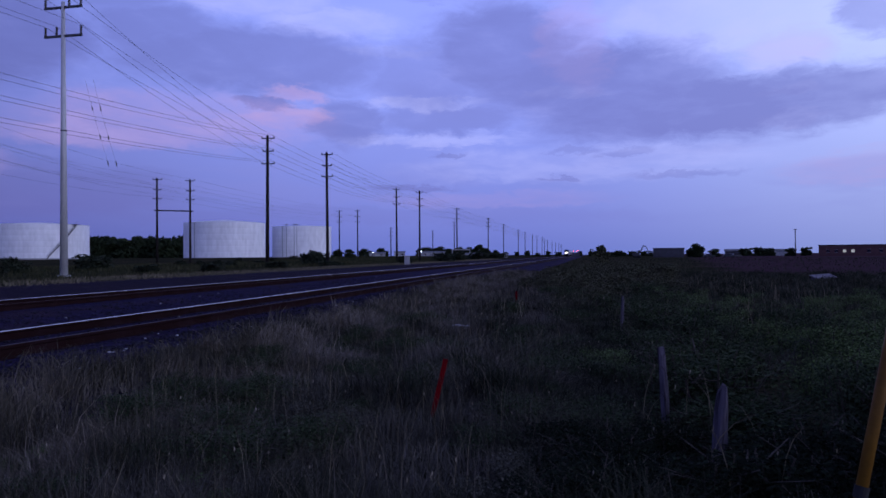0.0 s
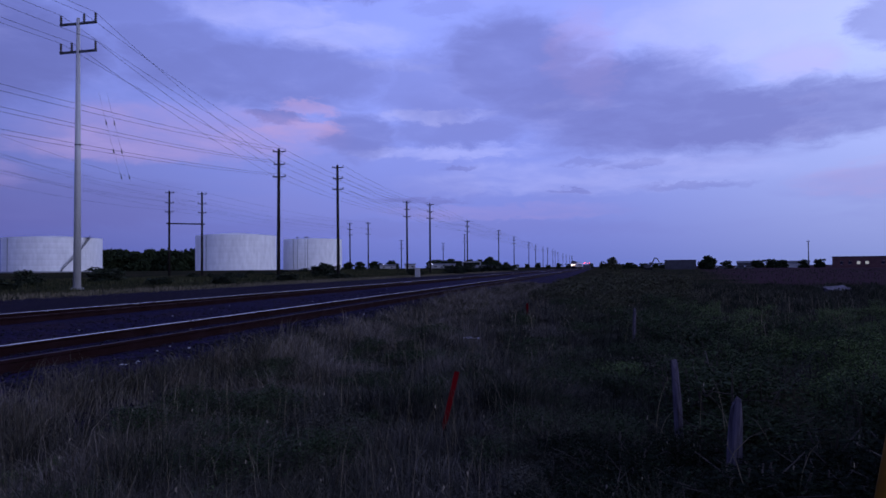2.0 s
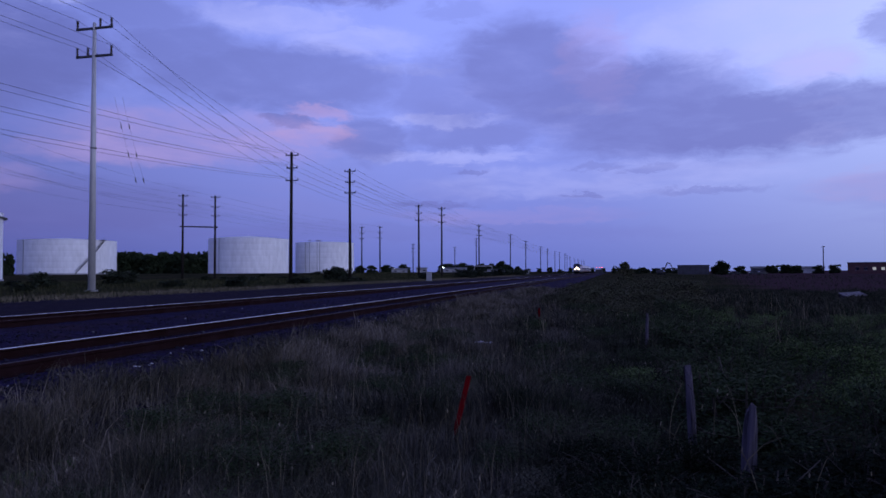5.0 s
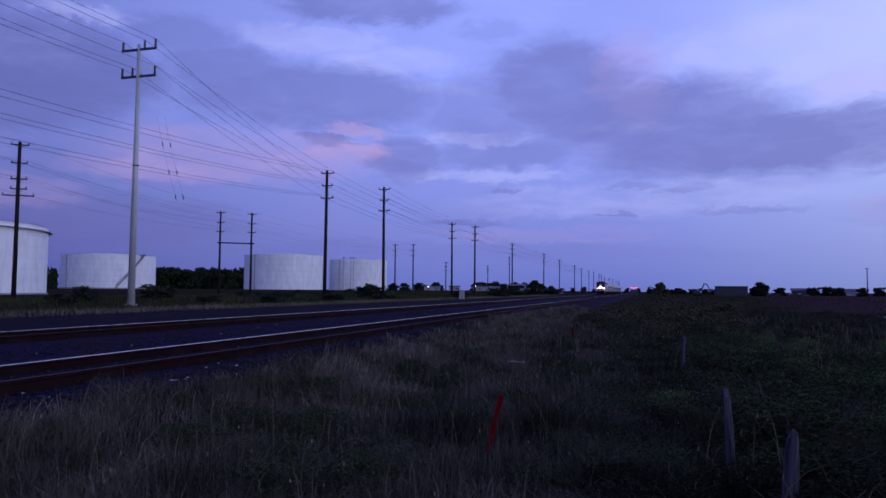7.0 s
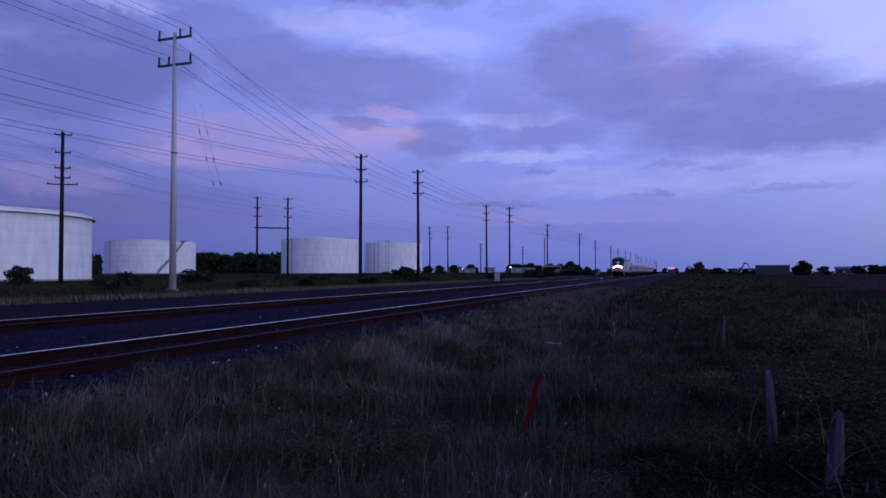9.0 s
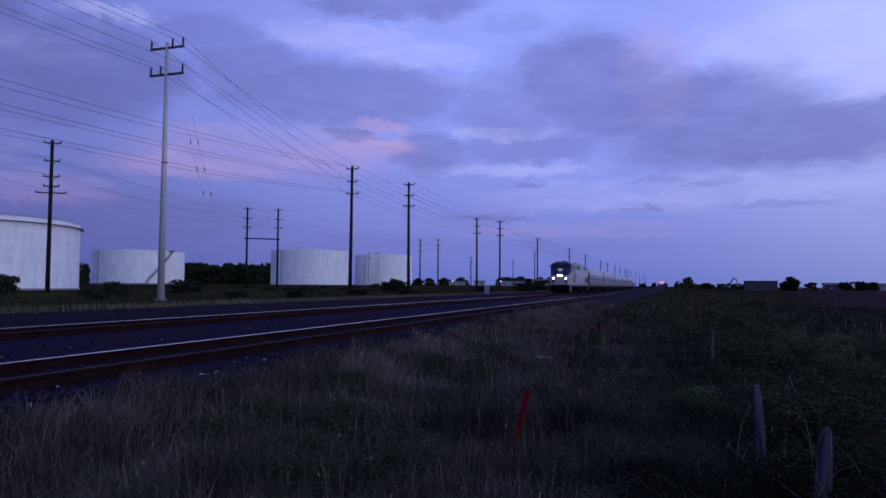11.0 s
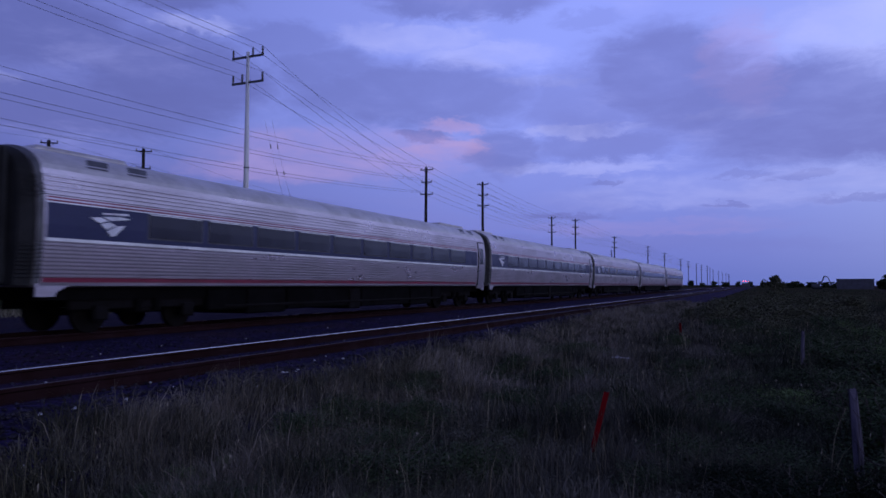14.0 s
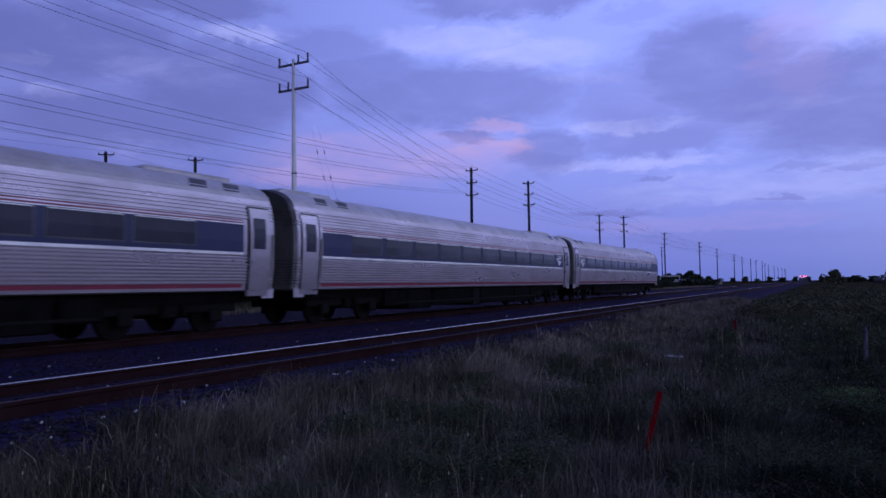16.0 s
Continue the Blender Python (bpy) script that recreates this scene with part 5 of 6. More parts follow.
def car(az, d, turn):
    x, y, _ = polar(az, d)
    c = thing("parked_car", "dark parked car beyond the field", "car", "parked cars", m=pose(x, y, ground_z(x, y), 0, 0, turn))
    side = [(-2.2, 0.35), (2.2, 0.35), (2.25, 0.8), (1.3, 0.95), (0.7, 1.45), (-1.0, 1.48), (-1.8, 1.0), (-2.25, 0.9)]
    part("body", Shape().loft([[(px_, w, pz) for px_, pz in side] for w in (-0.88, 0.88)]), CAR_PAINT, c)
    for sx in (-1.35, 1.35):
        for sy in (-0.8, 0.8):
            part("wheel", Shape().tube((sx, sy - 0.1, 0.33), (sx, sy + 0.1, 0.33), 0.33, sides=14), RUBBER, c)
    part("side_window", Shape().add([(-1.0, -0.9, 1.0), (0.9, -0.9, 1.0), (0.6, -0.9, 1.38), (-0.9, -0.9, 1.40)], [(0, 1, 2, 3)]), GLASS, c)


def far_things():
    building(6.1, 350, 14.0, 10, 4.2, "dark flat-roofed shed standing beyond the field", SHED, doors=2)
    building(19.2, 390, 38, 16, 5.2, "long low red brick building with two lit windows", BRICK_FAR, (-15, -11.5, -8, -4.5, 2, 7, 12), lit=(2, 3))
    building(11.0, 430, 13, 8, 3.0, "small dark house beyond the field", SHED, (-3, 3), pitch=1.2)
    building(14.0, 470, 16, 8, 3.0, "small pale house far beyond the field", PALE_WALL, (-4, 4), pitch=1.2, lit=(0,))
    for az, w, h in ((-17.0, 9, 2.0), (-15.2, 6, 2.4), (-12.6, 15, 2.3), (-9.2, 10, 2.0), (-7.0, 8, 2.0)):
        building(az, 400, w, 7, h, "low pale building far along the line", PALE_WALL, (-w / 4, w / 4), pitch=0.6)
    for az, d, turn in ((9.0, 300, 10), (10.4, 290, 0), (10.9, 296, 20), (-11.9, 360, 5), (-8.1, 380, 0)):
        car(az, d, turn)
    # pale pipe gantry by the line
    x, y, _ = polar(-10.2, 250)
    g = thing("pipe_gantry", "pale steel pipe gantry beside the railway", "gantry", m=pose(x, y, ground_z(x, y), 0, 0, 10))
    for sx in (-3.1, 3.1):
        part("gantry_leg", Shape().box(sx - 0.14, -0.14, 0, sx + 0.14, 0.14, 3.3), PALE_WALL, g)
    part("gantry_beam", Shape().box(-3.25, -0.16, 3.3, 3.25, 0.16, 3.65), PALE_WALL, g)
    part("gantry_rail", Shape().box(-3.1, -0.06, 1.5, 3.1, 0.06, 1.62), PALE_WALL, g)
    digger = thing("excavator", "dark parked excavator with its arm raised beyond the field", "excavator", m=pose(*polar(3.75, 330)[:2], 0.0, 0, 0, -4))
    part("crawler_track", Shape().box(-1.9, -1.3, 0, 1.9, -0.7, 0.9, bevel=0.2), RUBBER, digger)
    part("crawler_track", Shape().box(-1.9, 0.7, 0, 1.9, 1.3, 0.9, bevel=0.2), RUBBER, digger)
    part("engine_house", Shape().box(-2.2, -1.2, 0.95, 1.0, 1.2, 2.3, bevel=0.12), SHED, digger)
    part("cab", Shape().box(0.2, -1.2, 2.0, 1.6, 0.1, 3.3, bevel=0.1), SHED, digger)
    part("boom", Shape().bar((1.2, 0.5, 1.9), (2.6, 0.5, 5.4), 0.36).bar((2.6, 0.5, 5.4), (3.9, 0.5, 4.9), 0.30), SHED, digger)
    part("dipper_arm", Shape().bar((3.7, 0.5, 5.2), (5.0, 0.5, 2.4), 0.26), SHED, digger)
    part("bucket", Shape().loft([[(4.6, y, 2.5), (5.3, y, 2.5), (5.4, y, 1.7), (4.7, y, 1.4)] for y in (0.1, 0.9)]), SHED, digger)
    # yard lights and red warning lights
    for az, d, z in ((-13.47, 300, 2.5), (-8.6, 420, 2.2), (-17.4, 380, 2.0)):
        x, y, _ = polar(az, d)
        zz = ground_z(x, y)
        lamp = thing("yard_light", "lit white yard light on a short post", "lamp post", "lit yard lights", m=pose(x, y, zz))
        part("post", Shape().tube((0, 0, 0), (0, 0, z), 0.06, 0.05, 8), DARK_STEEL, lamp)
        part("lamp_head", Shape().tube((0, -0.05, z), (0, -0.05, z + 0.30), 0.20 if d == 300 else 0.12, 0.18 if d == 300 else 0.1, 10), WHITE_GLOW, lamp, "glowing white lamp")
    x, y, _ = polar(-0.98, 380)
    hut = thing("signal_hut", "dark crossing hut with red warning lights on top", "signal", m=pose(x, y, ground_z(x, y)))
    part("body", Shape().box(-1.9, -1, 0, 1.9, 1.5, 2.5, bevel=0.05), SHED, hut)
    part("roof", Shape().box(-2.1, -1.2, 2.5, 2.1, 1.7, 2.65), SHED, hut)
    for sx in (-1.2, 0.2, 1.3):
        head = part("lamp_hood", Shape().tube((sx, -0.7, 2.65), (sx, -0.7, 3.5), 0.07, 0.07, 8).tube((sx, -0.72, 3.5), (sx, -0.5, 3.5), 0.30, 0.30, 14), DARK_STEEL, hut)
        part("red_lamp", Shape().tube((sx, -0.78, 3.5), (sx, -0.725, 3.5), 0.17, 0.17, 14), RED_GLOW, head, "glowing red lamp")
# ---- the train ----
def engine():
    """A streamlined diesel locomotive; its nose at y = 0, its tail at y = 21, z from the railhead."""
    loco = thing("locomotive", "silver and dark blue streamlined diesel locomotive with lit headlights", "locomotive", "passenger train")
    # y, top, half width, how far the roof edge lies in, bottom
    sections = [(0.05, 2.12, 1.02, 0.06, 1.22), (0.10, 2.32, 1.10, 0.10, 1.20), (0.35, 2.76, 1.21, 0.14, 1.16), (0.75, 3.38, 1.32, 0.20, 1.05), (1.10, 3.90, 1.40, 0.26, 0.98),
                (1.40, 4.20, 1.45, 0.34, 0.98), (1.75, 4.34, 1.49, 0.36, 0.98), (2.4, 4.38, 1.53, 0.36, 0.98), (3.4, 4.38, 1.55, 0.36, 0.98), (9.0, 4.36, 1.55, 0.36, 0.98),
                (15.0, 4.34, 1.55, 0.36, 0.98), (19.7, 4.30, 1.55, 0.36, 0.98), (20.3, 4.18, 1.53, 0.38, 0.98), (20.5, 3.95, 1.46, 0.40, 1.02)]

    def ring(y, top, w, inset, low):
        shoulder = min(3.96, top - 0.16)
        lean = 0.05 * max(0.0, (shoulder - 2.6) / 1.36)
        edge = max(top - 0.13, shoulder + 0.05)
        half = [(w - 0.08, low), (w, low + 0.10), (w, min(2.6, 0.5 * (low + shoulder))), (w - lean, shoulder), (w - lean - inset * 0.45, 0.5 * (shoulder + edge) + 0.03), (w - lean - inset, edge),
                (w * 0.45, top - 0.02), (0.0, top)]
        return [(x, y, z) for x, z in half] + [(-x, y, z) for x, z in reversed(half[:-1])]
    part("body", Shape().loft([ring(*r) for r in sections]), PAINT, loco, "silver body with a blue nose and roof", smooth=False)
    k = loco.children[0]
    bev = k.modifiers.new("soft_edges", "BEVEL")
    bev.width, bev.segments, bev.limit_method, bev.angle_limit = 0.05, 2, "ANGLE", radians(28)

    wall = lambda z: 1.55 - 0.05 * max(0.0, (z - 2.6) / 1.36)

    forward = lambda y: y - 0.30 * min(max((9.3 - y) / 5.0, 0.0), 1.0) * min(max((y - 2.3) / 0.7, 0.0), 1.0)

    def side(name, y0, z0, y1, z1, mat, label="", proud=0.012, fit=0.0, slant=0.0):
        """A panel on both flanks."""
        y0, y1 = forward(y0), forward(y1)
        for sx in (1, -1):
            v = [(sx * (wall(z) + o - fit), y, z) for o in (-0.03, proud) for y, z in ((y0 + slant, z0), (y1 + slant, z0), (y1, z1), (y0, z1))]
            part(name, Shape().add(v, [(4, 5, 6, 7), (0, 1, 5, 4), (1, 2, 6, 5), (2, 3, 7, 6), (3, 0, 4, 7), (3, 2, 1, 0)]), mat, loco, label)

    # four dark openings high on the flank with pale pillars between
    for y0, y1 in ((4.80, 5.47), (5.71, 6.41), (6.69, 8.10), (8.24, 9.21)):
        side("upper_louvre", y0, 3.38, y1, 3.93, GRILLE, "dark louvred opening", 0.016, slant=0.10)
    for y0, w in ((4.60, 0.18), (5.49, 0.20), (6.43, 0.24), (8.12, 0.10)):
        side("pillar", y0, 3.36, y0 + w, 3.95, STRIPE_WHITE, "pale pillar", 0.020, slant=0.10)
    side("tail_louvre", 14.40, 3.38, 15.30, 3.91, GRILLE, "dark louvred opening", 0.016, slant=0.10)
    for y0, y1 in ((15.55, 17.20), (17.34, 19.05)):
        side("lower_louvre", y0, 1.52, y1, 2.31, GRILLE, "black louvred grille", 0.016)
    side("grille_post", 17.21, 1.50, 17.33, 2.33, STRIPE_WHITE, "", 0.020)
    side("front_louvre", 2.28, 1.61, 2.88, 2.14, GRILLE, "black louvred grille", 0.016, 0.015)
    side("cab_window", 1.98, 3.50, 2.38, 3.92, GLASS, "dark cab side window", 0.018, 0.03)
    side("cab_window_post", 1.80, 3.48, 1.97, 3.94, STRIPE_WHITE, "", 0.022, 0.05)
    side("cab_rear_window", 2.55, 3.55, 2.95, 3.88, BAND_BLUE, "", 0.016, 0.012)
    side("cab_door", 3.16, 1.46, 3.96, 3.42, PAINT, "silver cab door", 0.012)
    side("handrail", 3.07, 1.52, 3.11, 3.50, TANK_TRIM, "", 0.06)
    side("handrail", 4.03, 1.52, 4.07, 3.62, TANK_TRIM, "", 0.06)
    side("step_well", 3.42, 1.66, 3.74, 1.98, GRILLE, "", 0.018)
    side("door_sill", 3.40, 2.02, 3.78, 2.12, STRIPE_WHITE, "", 0.022)
    side("door_vent", 3.78, 3.10, 3.98, 3.30, GRILLE, "", 0.018)
    side("door_vent", 3.76, 2.40, 3.96, 2.60, GRILLE, "", 0.018)
    side("toe_hole", 3.44, 1.26, 3.74, 1.36, GRILLE, "", 0.018)
    side("fuel_hatch", 10.32, 1.50, 10.62, 1.78, GRILLE, "", 0.018)
    side("lifting_slot", 0.95, 1.78, 1.15, 1.84, GRILLE, "", 0.014, 0.20)
    side("lifting_slot", 1.25, 1.55, 1.62, 1.60, GRILLE, "", 0.014, 0.14)
    side("tail_door", 19.45, 1.50, 19.85, 3.05, PAINT, "", 0.012)
    side("tail_handrail", 19.35, 1.6, 19.40, 2.75, DARK_STEEL, "", 0.05)
    side("tail_handrail", 19.92, 1.6, 19.97, 2.75, DARK_STEEL, "", 0.05)
    side("tail_door_window", 19.50, 2.55, 19.80, 2.95, GLASS, "", 0.018)
    # plain swept emblem in three blades, and bars where writing stands
    for sx in (1, -1):
        for pts, mat in ((((4.50, 2.74), (5.10, 2.78), (5.42, 2.66), (4.92, 2.49), (4.58, 2.50)), EMBLEM),
                         (((4.89, 2.42), (5.18, 2.52), (5.64, 2.46), (5.38, 2.22), (5.12, 2.19)), EMBLEM),
                         (((5.45, 2.16), (5.82, 2.42), (6.60, 2.63), (6.16, 2.30), (5.96, 1.98), (5.74, 1.95)), EMBLEM),
                         (((5.46, 2.62), (5.52, 2.52), (5.85, 2.48), (6.70, 2.69), (7.0, 2.80), (5.95, 2.74)), EMBLEM_PALE)):
            s = Shape()
            s.loft([[(sx * xx, 4.2 + (y - 4.5) * 0.93, z) for y, z in pts] for xx in (1.525, 1.562)])
            part("emblem_blade", s, mat, loco, "plain swept emblem")
        for y0 in (5.05, 5.30, 5.80, 6.05):
            part("lettering_bar", Shape().box(sx * 1.54 - 0.018, y0, 2.96, sx * 1.54 + 0.018, y0 + 0.16, 3.10), EMBLEM_PALE, loco, "pale bars of unreadable lettering")
        for y0 in (14.15, 14.60):
            part("number_bar", Shape().box(sx * 1.55 - 0.012, y0, 1.72, sx * 1.55 + 0.012, y0 + 0.26, 2.12), EMBLEM_PALE, loco, "pale bar in place of a number")
    # nose: windscreens, number board, lamps
    def nose_y(z):
        for (y0, z0), (y1, z1) in zip([(r[0], r[1]) for r in sections[:7]], [(r[0], r[1]) for r in sections[1:8]]):
            if z0 <= z <= z1:
                return y0 + (y1 - y0) * (z - z0) / (z1 - z0)
        return 0.10

    def nose_panel(name, x0, x1, z0, z1, mat, label="", out=0.02, taper=0.0):
        v = []
        for o in (0.05, -out):
            for xx, z, tt in ((x0, z0, 0), (x1, z0, 0), (x1, z1, taper), (x0, z1, taper)):
                mid = (x0 + x1) / 2
                v.append((xx + (mid - xx) * tt, nose_y(z) + 0.02 * abs(xx) + o, z + (0.0 if o > 0 else 0.02)))
        return part(name, Shape().add(v, [(4, 5, 6, 7), (0, 1, 5, 4), (1, 2, 6, 5), (2, 3, 7, 6), (3, 0, 4, 7), (3, 2, 1, 0)]), mat, loco, label)
    for x0, x1 in ((-1.14, -0.03), (0.03, 1.14)):
        nose_panel("windscreen", x0, x1, 3.46, 3.885, GLASS, "dark sloping windscreen", 0.02)
        nose_panel("windscreen_top", x0 * 0.98, x1 * 0.98, 3.905, 4.10, GLASS, "dark upper edge of the windscreen", 0.03)
    nose_panel("number_board", -0.34, 0.34, 3.20, 3.34, NUMBER_GLOW, "lit white number board", 0.03)
    nose_panel("nose_emblem", -0.06, 0.06, 2.92, 3.10, EMBLEM_PALE, "plain pale emblem", 0.02, -3.2)
    bezel = part("headlamp_bezel", Shape().box(-0.32, 0.09, 2.36, 0.32, 0.42, 2.58, bevel=0.04), DARK_STEEL, loco)
    for x in (-0.17, 0.17):
        part("lamp_ring", lamp_hood(x, 2.47, 0.111, 0.14, 0.01, 0.12), DARK_STEEL, bezel)
        part("headlamp", Shape().tube((x, 0.04, 2.47), (x, 0.085, 2.47), 0.11, sides=18), HEADLAMP, bezel, "glowing warm headlamp")
    for x in (-0.84, 0.84):
        hood = part("ditch_lamp_hood", lamp_hood(x, 2.06, 0.105, 0.14, -0.06, 0.30), DARK_STEEL, loco)
        part("ditch_lamp", Shape().tube((x, -0.01, 2.06), (x, 0.05, 2.06), 0.104, sides=18), DITCHLAMP, hood, "glowing ditch lamp")
        part("nose_grille", Shape().box(x - 0.17, 0.025, 1.48, x + 0.17, 0.2, 1.82), GRILLE, loco)
    # pilot, coupler, apron
    part("pilot", Shape().loft([[(-1.04, 0.07, 1.26), (1.04, 0.07, 1.26), (1.18, 0.5, 1.22), (-1.18, 0.5, 1.22)], [(-1.10, -0.03, 0.75), (1.10, -0.03, 0.75), (1.25, 0.5, 0.75), (-1.25, 0.5, 0.75)],
                                [(-1.06, 0.06, 0.16), (1.06, 0.06, 0.16), (1.25, 0.5, 0.16), (-1.25, 0.5, 0.16)]]), UNDER, loco, "black front pilot")
    part("coupler", Shape().box(-0.16, -0.42, 0.74, 0.16, 0.1, 1.0, bevel=0.04).box(-0.24, -0.5, 0.70, 0.24, -0.3, 1.04, bevel=0.05), TRUCK, loco)
    for sx in (-1, 1):
        part("side_skirt", Shape().loft([[(sx * 1.27, 0.46, z), (sx * 1.42, 1.60, z), (sx * 1.38, 1.60, z), (sx * 1.23, 0.46, z)] for z in (0.30, 1.12)]), DARK_STEEL, loco, "dark grey side skirt behind the pilot")
        part("cab_steps", Shape().box(sx * 1.42 - 0.05, 3.4, 0.30, sx * 1.42 + 0.05, 3.46, 1.0).box(sx * 1.42 - 0.05, 3.72, 0.30, sx * 1.42 + 0.05, 3.78, 1.0)
             .box(sx * 1.42 - 0.12, 3.4, 0.34, sx * 1.42 + 0.1, 3.78, 0.38).box(sx * 1.42 - 0.12, 3.4, 0.62, sx * 1.42 + 0.1, 3.78, 0.66), TRUCK, loco)
        part("tail_steps", Shape().box(sx * 1.42 - 0.05, 19.5, 0.30, sx * 1.42 + 0.05, 19.55, 1.0).box(sx * 1.42 - 0.05, 19.8, 0.30, sx * 1.42 + 0.05, 19.85, 1.0)
             .box(sx * 1.42 - 0.1, 19.5, 0.36, sx * 1.42 + 0.08, 19.84, 0.40).box(sx * 1.42 - 0.1, 19.5, 0.62, sx * 1.42 + 0.08, 19.84, 0.66), TANK_TRIM, loco)
        part("mirror", Shape().box(sx * 1.58 - 0.05, 1.62, 3.55, sx * 1.58 + 0.05, 1.66, 3.85, bevel=0.015), DARK_STEEL, loco)
        part("red_marker", Shape().box(sx * 0.98 - 0.05, 0.03, 1.36, sx * 0.98 + 0.05, 0.2, 1.44), STRIPE_RED, loco)
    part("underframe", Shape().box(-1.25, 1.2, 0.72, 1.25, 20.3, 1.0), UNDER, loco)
    part("fuel_tank", Shape().loft([[(-1.42, y, 1.0), (1.42, y, 1.0), (1.42, y, 0.62), (1.05, y, 0.28), (-1.05, y, 0.28), (-1.42, y, 0.62)] for y in (6.6, 12.0)]), UNDER, loco, "sooty fuel tank, darkened as in shade")
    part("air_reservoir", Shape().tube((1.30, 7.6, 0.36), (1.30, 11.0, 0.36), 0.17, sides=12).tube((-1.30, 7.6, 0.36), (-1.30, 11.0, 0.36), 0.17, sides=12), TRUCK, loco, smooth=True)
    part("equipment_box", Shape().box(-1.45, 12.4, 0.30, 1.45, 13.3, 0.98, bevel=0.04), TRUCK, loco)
    # roof hatches, horn, fans
    part("roof_hatch", Shape().box(-0.85, 10.2, 4.20, 0.85, 12.4, 4.425, bevel=0.04), UNDER, loco)
    part("roof_hatch", Shape().box(-0.80, 14.8, 4.20, 0.80, 16.6, 4.385, bevel=0.04), UNDER, loco)
    part("cab_hatch", Shape().box(-0.75, 1.9, 4.30, 0.75, 2.6, 4.395, bevel=0.03), PAINT, loco)
    part("horn", Shape().tube((0.25, 5.0, 4.47), (0.25, 4.6, 4.47), 0.03, 0.09, 10).tube((0.0, 5.0, 4.5), (0.0, 4.55, 4.5), 0.03, 0.10, 10).box(-0.1, 4.9, 4.33, 0.35, 5.1, 4.50), DARK_STEEL, loco)
    part("antenna_dome", Shape().loft([[(0.12 * r * math.cos(i), 3.2 + 0.12 * r * math.sin(i), z) for i in (0, 1.05, 2.1, 3.14, 4.2, 5.25)] for r, z in ((1, 4.34), (0.9, 4.42), (0.4, 4.46))]), DARK_STEEL, loco)
    for y0 in (4.2, 16.4):
        bogie(loco, y0, 1.45, 0.51)
    bellows(loco, 20.5, 21.3, 1.30, 1.1, 3.75)
    # drawn out to the length that goes with the coaches, tail kept in place
    shorten = Matrix.Translation((0, 21.45, 0)) @ Matrix.Diagonal((1, 0.977, 1, 1)) @ Matrix.Translation((0, -21.45, 0))
    for piece in loco.children_recursive:
        piece.data.transform(shorten)
    return loco


def lamp_hood(x, z, inner, outer, y0, y1, sides=18):
    """A short open sleeve round a lamp."""
    ring = lambda r, y: [(x + r * math.cos(2 * math.pi * i / sides), y, z + r * math.sin(2 * math.pi * i / sides)) for i in range(sides)]
    return Shape().loft([ring(inner, y1), ring(inner, y0), ring(outer, y0), ring(outer, y1)], caps=False)


def bogie(owner, y0, half, r):
    """A two-axle bogie with frame, springs and wheels."""
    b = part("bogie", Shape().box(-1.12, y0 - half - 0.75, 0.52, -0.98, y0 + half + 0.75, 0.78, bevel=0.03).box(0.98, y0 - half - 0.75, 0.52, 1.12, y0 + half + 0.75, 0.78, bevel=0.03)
             .box(-1.1, y0 - 0.35, 0.42, 1.1, y0 + 0.35, 0.86, bevel=0.04), TRUCK, owner, "grimy two-axle bogie, darkened as in shade")
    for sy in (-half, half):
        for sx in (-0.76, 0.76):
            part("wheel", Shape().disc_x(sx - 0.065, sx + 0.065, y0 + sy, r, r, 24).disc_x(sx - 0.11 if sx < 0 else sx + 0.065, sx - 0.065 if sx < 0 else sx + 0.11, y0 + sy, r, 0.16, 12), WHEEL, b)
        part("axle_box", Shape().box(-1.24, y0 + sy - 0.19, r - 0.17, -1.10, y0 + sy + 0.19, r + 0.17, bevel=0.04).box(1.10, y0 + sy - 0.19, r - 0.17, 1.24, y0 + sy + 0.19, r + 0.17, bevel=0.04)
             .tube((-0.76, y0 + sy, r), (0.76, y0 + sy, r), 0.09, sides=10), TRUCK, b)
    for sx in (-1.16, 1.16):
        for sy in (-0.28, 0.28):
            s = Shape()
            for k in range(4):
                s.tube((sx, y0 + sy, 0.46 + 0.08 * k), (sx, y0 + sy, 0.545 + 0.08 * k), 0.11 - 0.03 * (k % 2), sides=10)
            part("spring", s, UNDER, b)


def bellows(owner, y0, y1, w, z0, z1):
    s = Shape()
    n = 5
    for k in range(n):
        a, b = y0 + (y1 - y0) * k / n, y0 + (y1 - y0) * (k + 0.6) / n
        s.box(-w, a, z0, w, b, z1, bevel=0.02)
        s.box(-w + 0.09, b, z0 + 0.08, w - 0.09, y0 + (y1 - y0) * (k + 1) / n, z1 - 0.08)
    part("bellows", s, RUBBER, owner, "black rubber gangway bellows")


LENGTH = 24.8
PITCH = 25.6


